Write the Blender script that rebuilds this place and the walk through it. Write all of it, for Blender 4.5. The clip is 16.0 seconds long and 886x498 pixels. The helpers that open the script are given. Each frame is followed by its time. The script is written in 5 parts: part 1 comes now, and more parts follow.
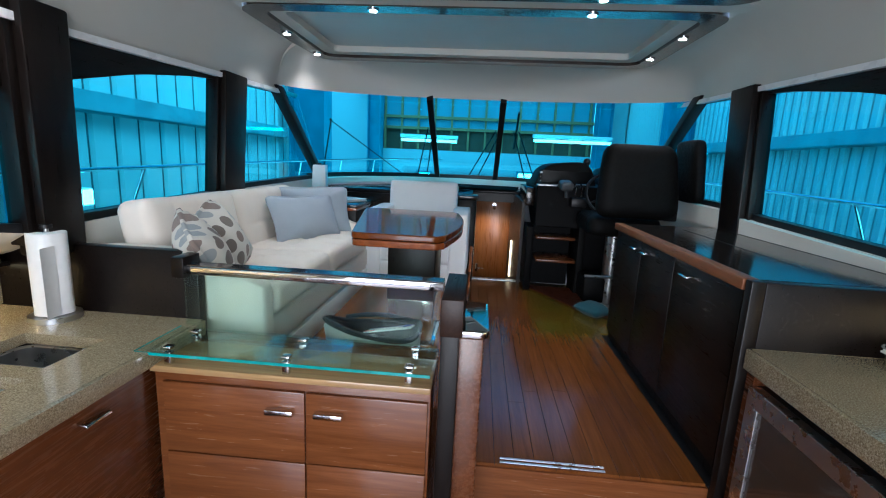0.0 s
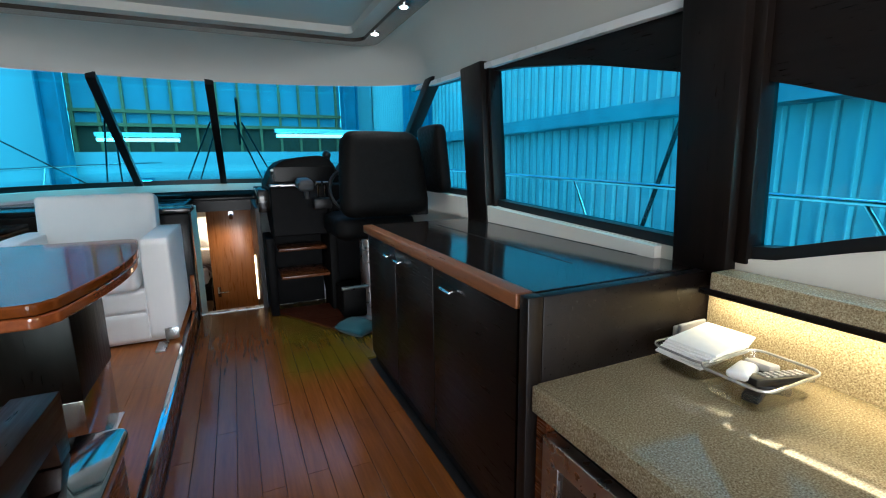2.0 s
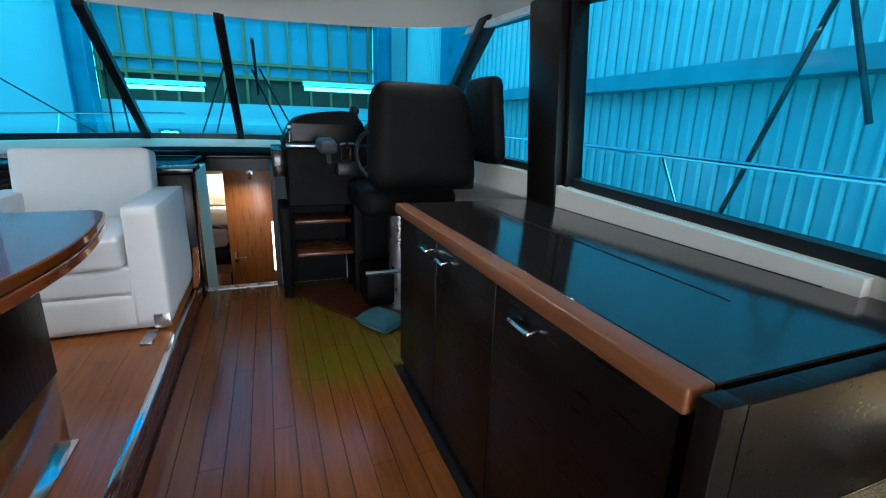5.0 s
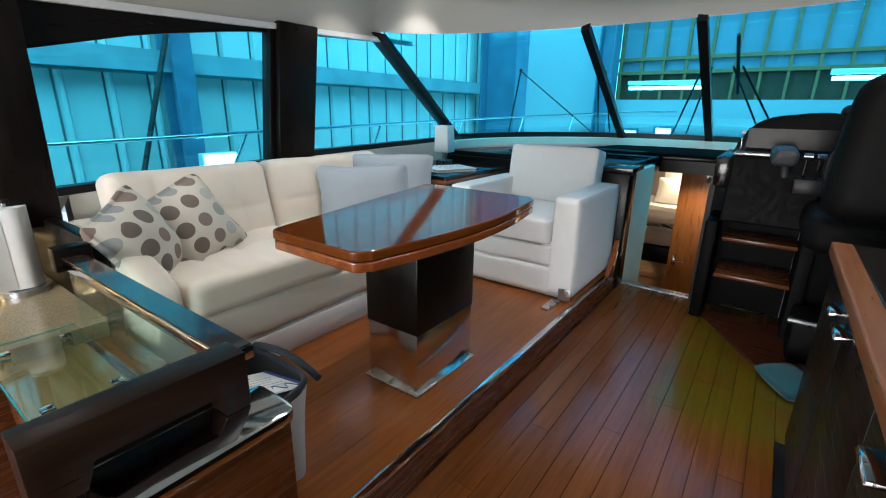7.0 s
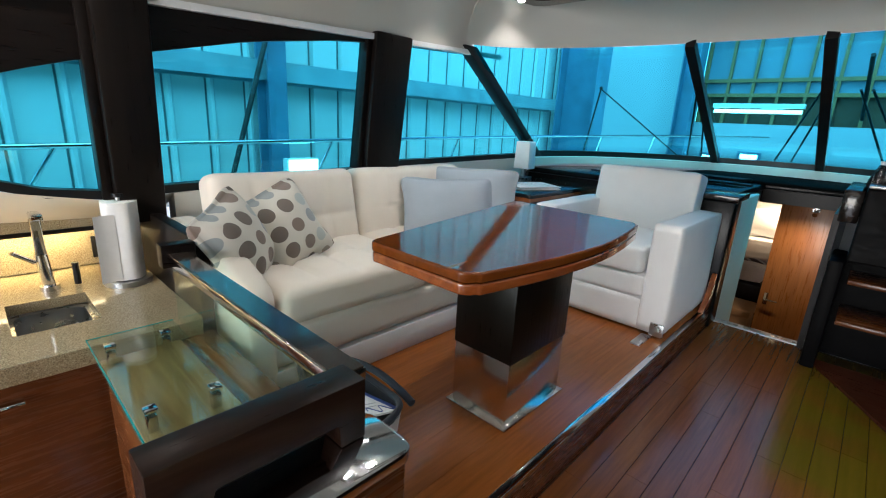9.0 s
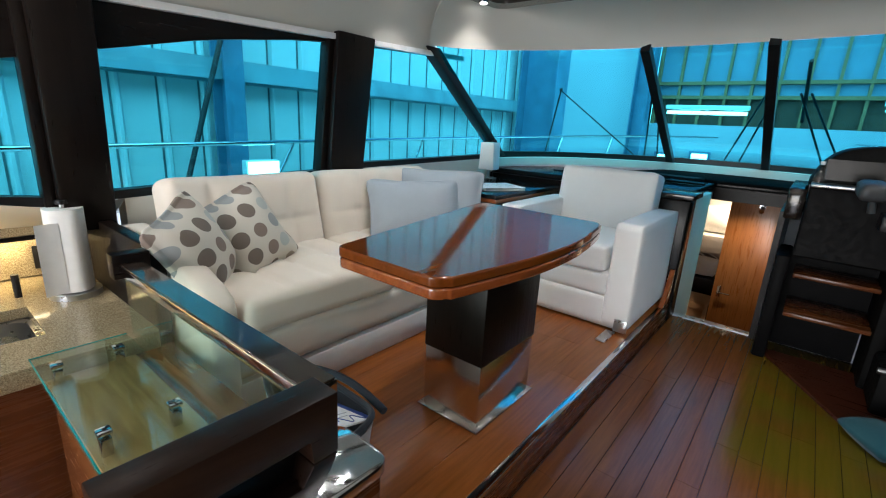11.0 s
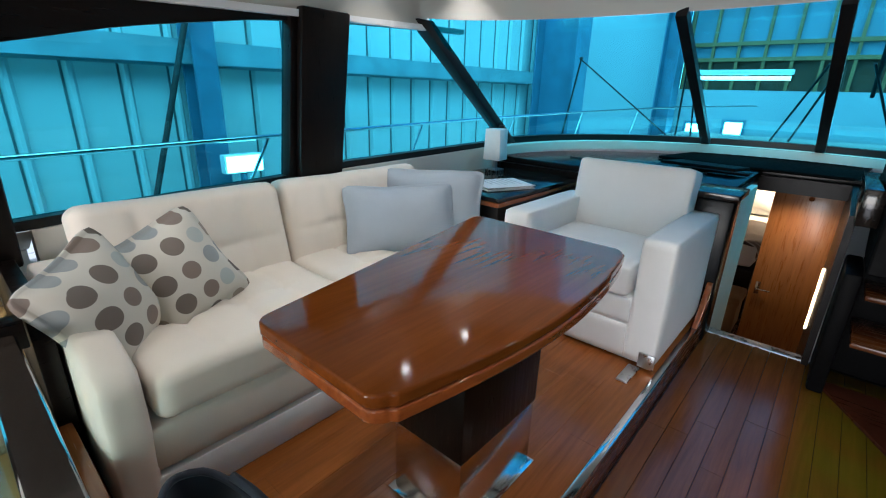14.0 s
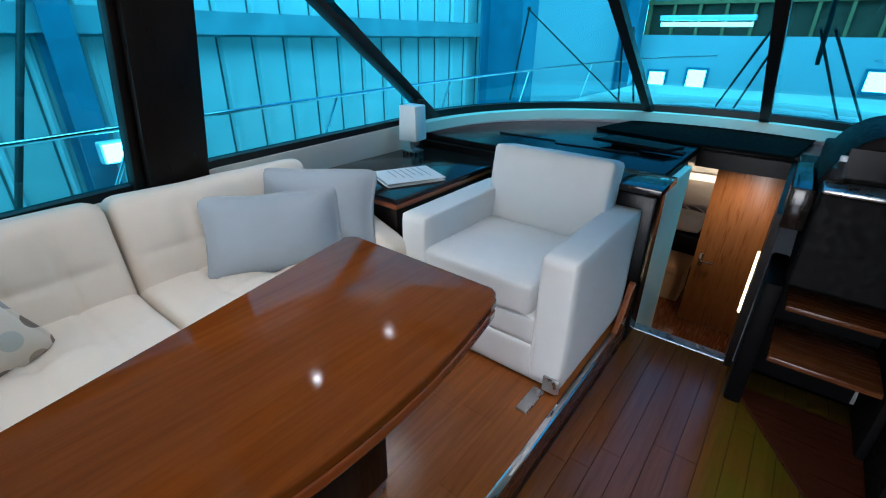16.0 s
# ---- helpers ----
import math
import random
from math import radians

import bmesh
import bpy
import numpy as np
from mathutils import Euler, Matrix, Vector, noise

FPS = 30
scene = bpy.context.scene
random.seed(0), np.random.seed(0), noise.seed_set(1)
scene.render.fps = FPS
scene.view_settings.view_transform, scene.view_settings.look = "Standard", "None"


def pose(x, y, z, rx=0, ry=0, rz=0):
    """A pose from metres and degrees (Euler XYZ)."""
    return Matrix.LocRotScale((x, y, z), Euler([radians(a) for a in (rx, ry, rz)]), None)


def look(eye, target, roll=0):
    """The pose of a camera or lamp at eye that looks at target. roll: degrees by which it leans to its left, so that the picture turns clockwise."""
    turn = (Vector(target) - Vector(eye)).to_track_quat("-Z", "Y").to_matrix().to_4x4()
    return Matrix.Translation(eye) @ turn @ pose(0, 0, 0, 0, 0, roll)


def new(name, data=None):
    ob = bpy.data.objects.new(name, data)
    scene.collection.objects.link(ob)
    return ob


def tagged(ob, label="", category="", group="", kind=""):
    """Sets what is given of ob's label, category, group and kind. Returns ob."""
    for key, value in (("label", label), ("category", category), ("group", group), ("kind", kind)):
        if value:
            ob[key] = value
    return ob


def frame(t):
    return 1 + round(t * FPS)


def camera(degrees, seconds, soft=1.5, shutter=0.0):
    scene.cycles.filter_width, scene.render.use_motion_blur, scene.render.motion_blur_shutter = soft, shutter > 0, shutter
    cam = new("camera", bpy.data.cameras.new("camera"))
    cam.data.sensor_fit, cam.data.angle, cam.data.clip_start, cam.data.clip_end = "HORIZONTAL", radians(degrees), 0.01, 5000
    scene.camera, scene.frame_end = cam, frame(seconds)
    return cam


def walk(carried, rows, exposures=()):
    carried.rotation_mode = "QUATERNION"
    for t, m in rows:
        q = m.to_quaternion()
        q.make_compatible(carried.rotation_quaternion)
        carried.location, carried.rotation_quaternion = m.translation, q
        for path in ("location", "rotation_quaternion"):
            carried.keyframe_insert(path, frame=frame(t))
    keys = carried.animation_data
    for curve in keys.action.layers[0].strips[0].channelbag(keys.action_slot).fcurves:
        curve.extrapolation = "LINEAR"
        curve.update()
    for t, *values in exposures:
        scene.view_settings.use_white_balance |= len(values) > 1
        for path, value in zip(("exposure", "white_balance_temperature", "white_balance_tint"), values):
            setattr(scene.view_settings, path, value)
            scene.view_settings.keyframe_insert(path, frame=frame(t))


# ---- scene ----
cam = camera(89.0, 16.0, 1.1)
EXPOSURES = ((0.0, 1.60, 5450, 12), (2.5, 1.74, 5700, 10), (5.4, 1.80, 5500, 10), (6.5, 1.88, 6100, 12), (9.0, 1.82, 6100, 12), (12.5, 1.80, 6100, 12), (15.0, 1.64, 5750, 13), (16.0, 1.64, 5600, 13))
PATH = [
    (0, (0.06, 3.315, 1.13), (-0.089, 5.274, 0.755), 2.73),
    (0.5, (0.202, 3.426, 1.13), (0.325, 5.391, 0.777), 3.04),
    (1, (0.207, 3.627, 1.118), (0.65, 5.546, 0.774), 2.88),
    (1.5, (0.22, 3.792, 1.102), (0.918, 5.635, 0.765), 1.95),
    (2, (0.344, 3.956, 1.121), (1.158, 5.744, 0.748), -0.77),
    (2.5, (0.452, 4.086, 1.135), (1.33, 5.836, 0.726), -2.2),
    (3, (0.433, 4.189, 1.109), (1.394, 5.884, 0.662), -2.21),
    (5.5, (0.500, 4.570, 1.125), (0.946, 6.443, 0.584), 4.60),
    (6, (0.635, 4.610, 1.125), (0.401, 6.513, 0.557), 3.40),
    (6.5, (0.707, 4.61, 1.139), (-0.112, 6.339, 0.558), 1.84),
    (7, (0.775, 4.508, 1.181), (-0.347, 6.054, 0.59), 0.89),
    (7.5, (0.692, 4.493, 1.175), (-0.503, 5.988, 0.595), 2.0),
    (8, (0.622, 4.481, 1.179), (-0.638, 5.926, 0.607), 2.64),
    (8.5, (0.593, 4.479, 1.174), (-0.716, 5.888, 0.625), 2.75),
    (9, (0.587, 4.483, 1.169), (-0.726, 5.892, 0.628), 3.07),
    (11.5, (0.567, 4.487, 1.184), (-0.617, 6.008, 0.648), 3.07),
    (12, (0.602, 4.582, 1.195), (-0.622, 6.06, 0.632), 2.47),
    (12.5, (0.6, 4.645, 1.196), (-0.673, 6.077, 0.624), 2.45),
    (13, (0.567, 4.733, 1.183), (-0.743, 6.125, 0.594), 1.86),
    (13.5, (0.431, 4.86, 1.197), (-0.862, 6.258, 0.584), 1.89),
    (14, (0.388, 4.919, 1.294), (-0.849, 6.345, 0.634), 1.67),
    (14.5, (0.4, 5.002, 1.318), (-0.784, 6.465, 0.642), 1.69),
    (15, (0.454, 5.154, 1.35), (-0.692, 6.625, 0.627), 1.28),
    (15.5, (0.486, 5.289, 1.442), (-0.641, 6.731, 0.635), 1.05),
    (16, (0.452, 5.444, 1.46), (-0.65, 6.873, 0.598), 0.86),
]
walk(cam, [(t, look(eye, target, roll)) for t, eye, target, roll in PATH], EXPOSURES)

# ---- world and lights ----
world = bpy.data.worlds.new("world")
scene.world = world
world.use_nodes = True
wn = world.node_tree
sky = wn.nodes.new("ShaderNodeTexSky")
sky.sky_type, sky.sun_disc = "NISHITA", False
sky.sun_elevation, sky.sun_rotation = radians(50), radians(200)
wn.links.new(sky.outputs[0], wn.nodes["Background"].inputs[0])
wn.nodes["Background"].inputs[1].default_value = 0.15


def area_lamp(name, m, w, h, power, colour):
    d = bpy.data.lights.new(name, "AREA")
    d.shape, d.size, d.size_y, d.energy, d.color = "RECTANGLE", w, h, power, colour
    ob = new(name, d)
    ob.matrix_world = m
    return ob


def spot_lamp(name, x, y, z, power, colour, angle=110):
    d = bpy.data.lights.new(name, "SPOT")
    d.energy, d.color, d.spot_size, d.spot_blend, d.shadow_soft_size = power, colour, radians(angle), 0.6, 0.02
    ob = new(name, d)
    ob.location = (x, y, z)
    return ob


sun_data = bpy.data.lights.new("sun", "SUN")
sun_data.energy, sun_data.angle, sun_data.color = 1.62, radians(75), (1.0, 0.95, 0.88)
new("sun", sun_data).rotation_euler = (radians(30), 0, radians(65))
# daylight through the open aft doors
area_lamp("aft_door_light", look((0.1, 1.35, 0.75), (0.0, 6.0, 0.55)), 2.3, 1.7, 36.0, (1.0, 0.95, 0.88))
# under-ledge galley strips
area_lamp("galley_strip_right", look((1.575, 3.6, 0.732), (1.655, 3.6, 0.50)), 2.4, 0.03, 2.1, (1.0, 0.8, 0.42))
area_lamp("galley_strip_left", look((-1.86, 3.6, 0.625), (-1.93, 3.6, 0.40)), 2.4, 0.03, 2.8, (1.0, 0.74, 0.34))
# recessed downlights
for dx, dy in ((-1.37, 7.22), (-1.37, 6.62), (1.28, 7.06), (1.28, 6.49), (-0.62, 6.08), (0.62, 6.08), (-0.62, 5.84), (0.62, 5.84), (-1.38, 4.6), (1.34, 4.6)):
    spot_lamp("downlight_lamp", dx, dy, 1.965, 9.0 if dy > 6 and abs(dx) < 1 or dy < 5 and dx < 0 else 3.2 if dy > 6 and dx < 0 else 5.2, (1.0, 0.94, 0.84), 105)
# forward cabin lamp
area_lamp("cabin_light", look((-0.1, 12.2, 0.62), (-0.1, 12.2, -1.0)), 0.5, 0.5, 6.0, (1.0, 0.74, 0.44))

# ---- materials ----
def material(name, build):
    m = bpy.data.materials.new(name)
    m.use_nodes = True
    nt = m.node_tree
    build(nt, nt.nodes["Principled BSDF"])
    return m


def link(nt, a, b):
    nt.links.new(a, b)


def coords(nt, scale=(1, 1, 1), rot=(0, 0, 0)):
    tc = nt.nodes.new("ShaderNodeTexCoord")
    geo = nt.nodes.new("ShaderNodeNewGeometry")
    mp = nt.nodes.new("ShaderNodeMapping")
    mp.inputs["Scale"].default_value = scale
    mp.inputs["Rotation"].default_value = rot
    link(nt, geo.outputs["Position"], mp.inputs["Vector"])
    return mp.outputs[0]


def noise_tex(nt, vec, scale, detail=4, rough=0.55, distort=0.0):
    n = nt.nodes.new("ShaderNodeTexNoise")
    n.inputs["Scale"].default_value = scale
    n.inputs["Detail"].default_value = detail
    n.inputs["Roughness"].default_value = rough
    n.inputs["Distortion"].default_value = distort
    if vec is not None:
        link(nt, vec, n.inputs["Vector"])
    return n.outputs["Fac"]


def ramp(nt, fac, stops):
    r = nt.nodes.new("ShaderNodeValToRGB")
    while len(r.color_ramp.elements) < len(stops):
        r.color_ramp.elements.new(0.5)
    for el, (p, c) in zip(r.color_ramp.elements, stops):
        el.position, el.color = p, (*c, 1)
    link(nt, fac, r.inputs[0])
    return r.outputs[0]


def remap(nt, fac, lo, hi):
    m = nt.nodes.new("ShaderNodeMapRange")
    m.inputs["To Min"].default_value, m.inputs["To Max"].default_value = lo, hi
    m.inputs["From Min"].default_value, m.inputs["From Max"].default_value = 0.3, 0.7
    link(nt, fac, m.inputs["Value"])
    return m.outputs[0]


def bump(nt, bsdf, height, strength, dist=0.002):
    b = nt.nodes.new("ShaderNodeBump")
    b.inputs["Strength"].default_value, b.inputs["Distance"].default_value = strength, dist
    link(nt, height, b.inputs["Height"])
    link(nt, b.outputs[0], bsdf.inputs["Normal"])


def mix_colour(nt, fac, a, b, mode="MULTIPLY"):
    m = nt.nodes.new("ShaderNodeMix")
    m.data_type, m.blend_type = "RGBA", mode
    if isinstance(fac, float):
        m.inputs[0].default_value = fac
    else:
        link(nt, fac, m.inputs[0])
    for s, v in ((6, a), (7, b)):
        if isinstance(v, tuple):
            m.inputs[s].default_value = (*v, 1)
        else:
            link(nt, v, m.inputs[s])
    return m.outputs[2]


def plain(name, c, rough=0.5, metal=0.0, scale=14.0, var=0.12, bumpy=0.0, bscale=200.0, coat=0.0, spec=0.5):
    def build(nt, b):
        v = coords(nt)
        lo = tuple(x * (1 - var) for x in c)
        hi = tuple(min(1.0, x * (1 + var)) for x in c)
        big = noise_tex(nt, v, scale, 5)
        link(nt, ramp(nt, big, [(0.3, lo), (0.7, hi)]), b.inputs["Base Color"])
        link(nt, remap(nt, noise_tex(nt, v, scale * 3.1, 3), max(0.02, rough * 0.8), min(1, rough * 1.2)), b.inputs["Roughness"])
        b.inputs["Metallic"].default_value = metal
        b.inputs["Specular IOR Level"].default_value = spec
        b.inputs["Coat Weight"].default_value = coat
        b.inputs["Coat Roughness"].default_value = 0.05
        if bumpy:
            bump(nt, b, noise_tex(nt, v, bscale, 4), bumpy)
    return material(name, build)


def wood(name, dark, light, axis=1, rough=0.3, coat=0.0, fine=1.0, piece=False, spec=0.5, painted_sheen=None):
    """Grain runs along the axis 0, 1 or 2; last argument: (colour, x, y) of a reflection painted beyond x and y."""
    def build(nt, b):
        s = [26.0 * fine] * 3
        s[axis] = 1.6 * fine
        v = coords(nt, tuple(s))
        w = coords(nt, tuple(x * 4 for x in s))
        g1 = noise_tex(nt, v, 1.0, 6, 0.6, 0.8)
        g2 = noise_tex(nt, w, 1.0, 3, 0.6)
        c = ramp(nt, g1, [(0.28, dark), (0.5, tuple((a + q) / 2 for a, q in zip(dark, light))), (0.74, light)])
        c = mix_colour(nt, 0.35, c, ramp(nt, g2, [(0.35, (0.55, 0.55, 0.55)), (0.6, (1, 1, 1))]))
        if piece:
            oi = nt.nodes.new("ShaderNodeObjectInfo")
            c = mix_colour(nt, 1.0, c, ramp(nt, oi.outputs["Random"], [(0.0, (0.84, 0.83, 0.82)), (1.0, (1.0, 1.0, 1.0))]))
        # olive reflection on the floor, painted into the plank colour with soft edges
        if painted_sheen:
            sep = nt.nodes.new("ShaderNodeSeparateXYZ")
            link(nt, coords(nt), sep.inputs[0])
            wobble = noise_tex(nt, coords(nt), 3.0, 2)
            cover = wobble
            for k, at, wide in ((0, painted_sheen[1], 0.10), (1, painted_sheen[2], 0.40)):
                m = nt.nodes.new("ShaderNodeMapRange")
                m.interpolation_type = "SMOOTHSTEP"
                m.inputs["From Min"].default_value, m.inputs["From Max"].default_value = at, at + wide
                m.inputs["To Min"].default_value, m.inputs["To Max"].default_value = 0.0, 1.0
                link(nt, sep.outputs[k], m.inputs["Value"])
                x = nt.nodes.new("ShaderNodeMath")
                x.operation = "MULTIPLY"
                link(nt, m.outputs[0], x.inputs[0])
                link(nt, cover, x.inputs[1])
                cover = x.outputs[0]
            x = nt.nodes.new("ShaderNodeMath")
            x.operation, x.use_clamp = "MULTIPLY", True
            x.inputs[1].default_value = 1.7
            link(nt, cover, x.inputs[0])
            c = mix_colour(nt, x.outputs[0], c, mix_colour(nt, 0.35, painted_sheen[0], c, "MIX"), "MIX")
        link(nt, c, b.inputs["Base Color"])
        link(nt, remap(nt, g2, rough * 0.8, rough * 1.3), b.inputs["Roughness"])
        b.inputs["Coat Weight"].default_value = coat
        b.inputs["Coat Roughness"].default_value = 0.04
        b.inputs["Specular IOR Level"].default_value = spec
        bump(nt, b, g2, 0.06, 0.001)
    return material(name, build)


def fabric(name, c, weave=900.0, var=0.06, bumpy=0.35):
    def build(nt, b):
        v = coords(nt)
        link(nt, ramp(nt, noise_tex(nt, v, 5.0, 5), [(0.3, tuple(x * (1 - var) for x in c)), (0.7, c)]), b.inputs["Base Color"])
        b.inputs["Roughness"].default_value = 0.85
        b.inputs["Sheen Weight"].default_value = 0.15
        b.inputs["Specular IOR Level"].default_value = 0.25
        h = mix_colour(nt, 0.5, noise_tex(nt, v, weave, 2), noise_tex(nt, v, 16.0, 3), "MIX")
        bump(nt, b, h, bumpy, 0.003)
    return material(name, build)


def stone(name):
    def build(nt, b):
        v = coords(nt)
        sp = noise_tex(nt, v, 260.0, 2, 0.6)
        big = noise_tex(nt, v, 9.0, 4)
        c = ramp(nt, sp, [(0.30, (0.15, 0.11, 0.06)), (0.42, (0.29, 0.23, 0.135)), (0.56, (0.39, 0.32, 0.20)), (0.68, (0.56, 0.49, 0.34))])
        c = mix_colour(nt, 0.5, c, ramp(nt, big, [(0.3, (0.8, 0.8, 0.8)), (0.7, (1, 1, 1))]))
        link(nt, c, b.inputs["Base Color"])
        b.inputs["Roughness"].default_value = 0.08
        bump(nt, b, sp, 0.008, 0.0005)
    return material(name, build)


def tinted_glass(name, tint, gloss_tint=(1, 1, 1), base=0.03, rough=0.0):
    def build(nt, b):
        out = nt.nodes["Material Output"]
        tr = nt.nodes.new("ShaderNodeBsdfTransparent")
        tr.inputs[0].default_value = (*tint, 1)
        gl = nt.nodes.new("ShaderNodeBsdfGlossy")
        gl.inputs["Color"].default_value = (*gloss_tint, 1)
        gl.inputs["Roughness"].default_value = rough
        lw = nt.nodes.new("ShaderNodeLayerWeight")
        lw.inputs[0].default_value = 0.5
        pw = nt.nodes.new("ShaderNodeMath")
        pw.operation = "POWER"
        pw.inputs[1].default_value = 4.0
        link(nt, lw.outputs["Facing"], pw.inputs[0])
        fr = nt.nodes.new("ShaderNodeMath")
        fr.operation = "MULTIPLY_ADD"
        fr.inputs[1].default_value, fr.inputs[2].default_value = 0.6, base
        link(nt, pw.outputs[0], fr.inputs[0])
        mx = nt.nodes.new("ShaderNodeMixShader")
        link(nt, fr.outputs[0], mx.inputs[0])
        link(nt, tr.outputs[0], mx.inputs[1])
        link(nt, gl.outputs[0], mx.inputs[2])
        link(nt, mx.outputs[0], out.inputs[0])
        nt.nodes.remove(b)
    return material(name, build)


def glow(name, c, strength):
    def build(nt, b):
        b.inputs["Base Color"].default_value = (*c, 1)
        b.inputs["Emission Color"].default_value = (*c, 1)
        b.inputs["Emission Strength"].default_value = strength
    return material(name, build)


# the aisle planks carry a painted olive reflection beside the helm
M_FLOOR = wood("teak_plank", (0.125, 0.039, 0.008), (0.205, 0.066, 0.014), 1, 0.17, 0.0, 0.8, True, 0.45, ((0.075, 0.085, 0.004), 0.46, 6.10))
M_PLATFORM = wood("platform_plank", (0.25, 0.072, 0.014), (0.37, 0.117, 0.024), 1, 0.20, 0.0, 0.7, True, 0.4)
M_TABLE = wood("cherry_gloss", (0.125, 0.031, 0.005), (0.185, 0.050, 0.009), 1, 0.07, 0.0, 0.6, False, 0.32)
M_TABLE_EDGE = wood("cherry_edge", (0.22, 0.05, 0.012), (0.36, 0.10, 0.024), 1, 0.14, 1.0, 0.7)
M_EDGE_SATIN = wood("cherry_edge_satin", (0.17, 0.06, 0.022), (0.26, 0.10, 0.038), 1, 0.34, 0.0, 0.8, False, 0.4)
M_CHERRY = wood("cherry_satin", (0.125, 0.038, 0.011), (0.22, 0.075, 0.023), 0, 0.22, 0.2)
M_CHERRY_Y = wood("cherry_satin_long", (0.075, 0.022, 0.0075), (0.15, 0.047, 0.014), 1, 0.25, 0.1)
M_DOOR = wood("door_veneer", (0.24, 0.095, 0.028), (0.36, 0.15, 0.045), 2, 0.3, 0.2, 0.8)
M_WENGE = wood("wenge", (0.004, 0.0025, 0.002), (0.008, 0.005, 0.004), 1, 0.32, 0.0, 1.4, False, 0.2)
M_WENGE_Z = wood("wenge_upright", (0.004, 0.0026, 0.002), (0.009, 0.006, 0.0048), 2, 0.34, 0.0, 1.4, False, 0.2)
M_WENGE_TOP = wood("wenge_gloss_top", (0.010, 0.008, 0.007), (0.020, 0.016, 0.014), 1, 0.12, 0.0, 1.4, False, 0.5)
M_BAR = wood("espresso_lacquer", (0.016, 0.007, 0.0045), (0.034, 0.017, 0.011), 1, 0.34, 0.0, 1.4, False, 0.22)
M_SHELF_WOOD = wood("golden_cherry", (0.34, 0.20, 0.085), (0.46, 0.29, 0.13), 0, 0.12, 0.0, 0.8, False, 0.6)
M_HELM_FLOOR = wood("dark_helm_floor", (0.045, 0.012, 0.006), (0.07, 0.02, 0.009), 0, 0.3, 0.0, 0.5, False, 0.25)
M_TREAD = wood("dark_cherry_tread", (0.09, 0.028, 0.009), (0.16, 0.052, 0.016), 0, 0.25, 0.0, 1.0, False, 0.4)
M_STONE = stone("speckled_countertop")
M_LEATHER = fabric("cream_leather", (0.80, 0.73, 0.64), 350.0, 0.05, 0.22)
M_CHAIR = fabric("white_leather", (0.86, 0.86, 0.86), 350.0, 0.05, 0.18)
M_BLUE = fabric("blue_grey_linen", (0.36, 0.41, 0.46), 1100.0, 0.08, 0.4)
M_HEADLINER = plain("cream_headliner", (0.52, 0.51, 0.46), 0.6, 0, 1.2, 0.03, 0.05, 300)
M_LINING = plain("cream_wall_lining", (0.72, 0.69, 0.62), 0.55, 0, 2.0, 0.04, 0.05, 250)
M_WHITE = plain("white_gelcoat", (0.78, 0.79, 0.79), 0.3, 0, 2.0, 0.04)
M_PAPER = plain("white_paper", (0.85, 0.85, 0.84), 0.8, 0, 30, 0.03, 0.1, 120)
M_BLACK = plain("black_trim", (0.009, 0.009, 0.010), 0.4, 0, 20, 0.2, 0.05, 300, 0.0, 0.3)
M_BLACK_SOFT = plain("black_vinyl", (0.005, 0.005, 0.005), 0.6, 0, 20, 0.2, 0.2, 350, 0.0, 0.1)
M_DASH = plain("dark_dash", (0.006, 0.0065, 0.007), 0.22, 0, 8, 0.2, 0.05, 400, 0.0, 0.14)
M_CONSOLE = plain("black_console_paint", (0.0045, 0.0045, 0.005), 0.5, 0, 12, 0.2, 0.05, 300, 0.0, 0.06)
M_HATCH = plain("matt_black_hatch", (0.005, 0.005, 0.005), 0.85, 0, 12, 0.2, 0.05, 300, 0.0, 0.02)
M_CHROME = plain("chrome", (0.66, 0.67, 0.68), 0.07, 1.0, 20, 0.05)
M_STEEL = plain("brushed_steel", (0.50, 0.51, 0.52), 0.3, 1.0, 7, 0.06)
M_MIRROR = plain("polished_plinth", (0.72, 0.64, 0.57), 0.17, 1.0, 20, 0.03)
M_PANEL_GREY = plain("ceiling_panel_fabric", (0.40, 0.43, 0.41), 0.38, 0, 0.5, 0.02)
M_RING = plain("dark_lacquer", (0.035, 0.027, 0.022), 0.14, 0, 12, 0.15, 0, 200, 0.5)
M_WINDOW = tinted_glass("tinted_window", (0.33, 0.87, 0.95), (0.7, 1, 1))
M_GLASS = tinted_glass("clear_green_glass", (0.86, 0.95, 0.92))
M_GLASS_EDGE = plain("glass_edge", (0.02, 0.30, 0.28), 0.08, 0, 30, 0.2, 0, 200, 0.5)
M_CLEAR = tinted_glass("clear_plastic", (0.93, 0.94, 0.94))
M_LIP = plain("glossy_plastic_lip", (0.55, 0.57, 0.58), 0.08, 0.6, 30, 0.2)
M_LED = glow("led_lens", (1.0, 0.95, 0.86), 12.0)
M_LED_WARM = glow("led_strip_warm", (1.0, 0.80, 0.45), 2.6)
M_TUBE = glow("tube_light", (0.95, 1.0, 0.95), 3.0)
M_METAL_WALL = plain("painted_sheet_metal", (0.60, 0.66, 0.66), 0.5, 0, 0.9, 0.10, 0.04, 30)
M_HANGAR_STEEL = plain("blue_painted_steel", (0.10, 0.20, 0.30), 0.5, 0, 4, 0.2)
M_HANGAR_WHITE = plain("white_hangar_wall", (0.40, 0.46, 0.50), 0.6, 0, 0.8, 0.06)
M_PLY = plain("bare_plywood", (0.07, 0.035, 0.015), 0.7, 0, 3, 0.2)
M_STUD = plain("pine_stud", (0.26, 0.15, 0.06), 0.7, 0, 6, 0.15)
M_FOIL = plain("blue_insulation_sheet", (0.16, 0.25, 0.33), 0.45, 0, 2, 0.15)
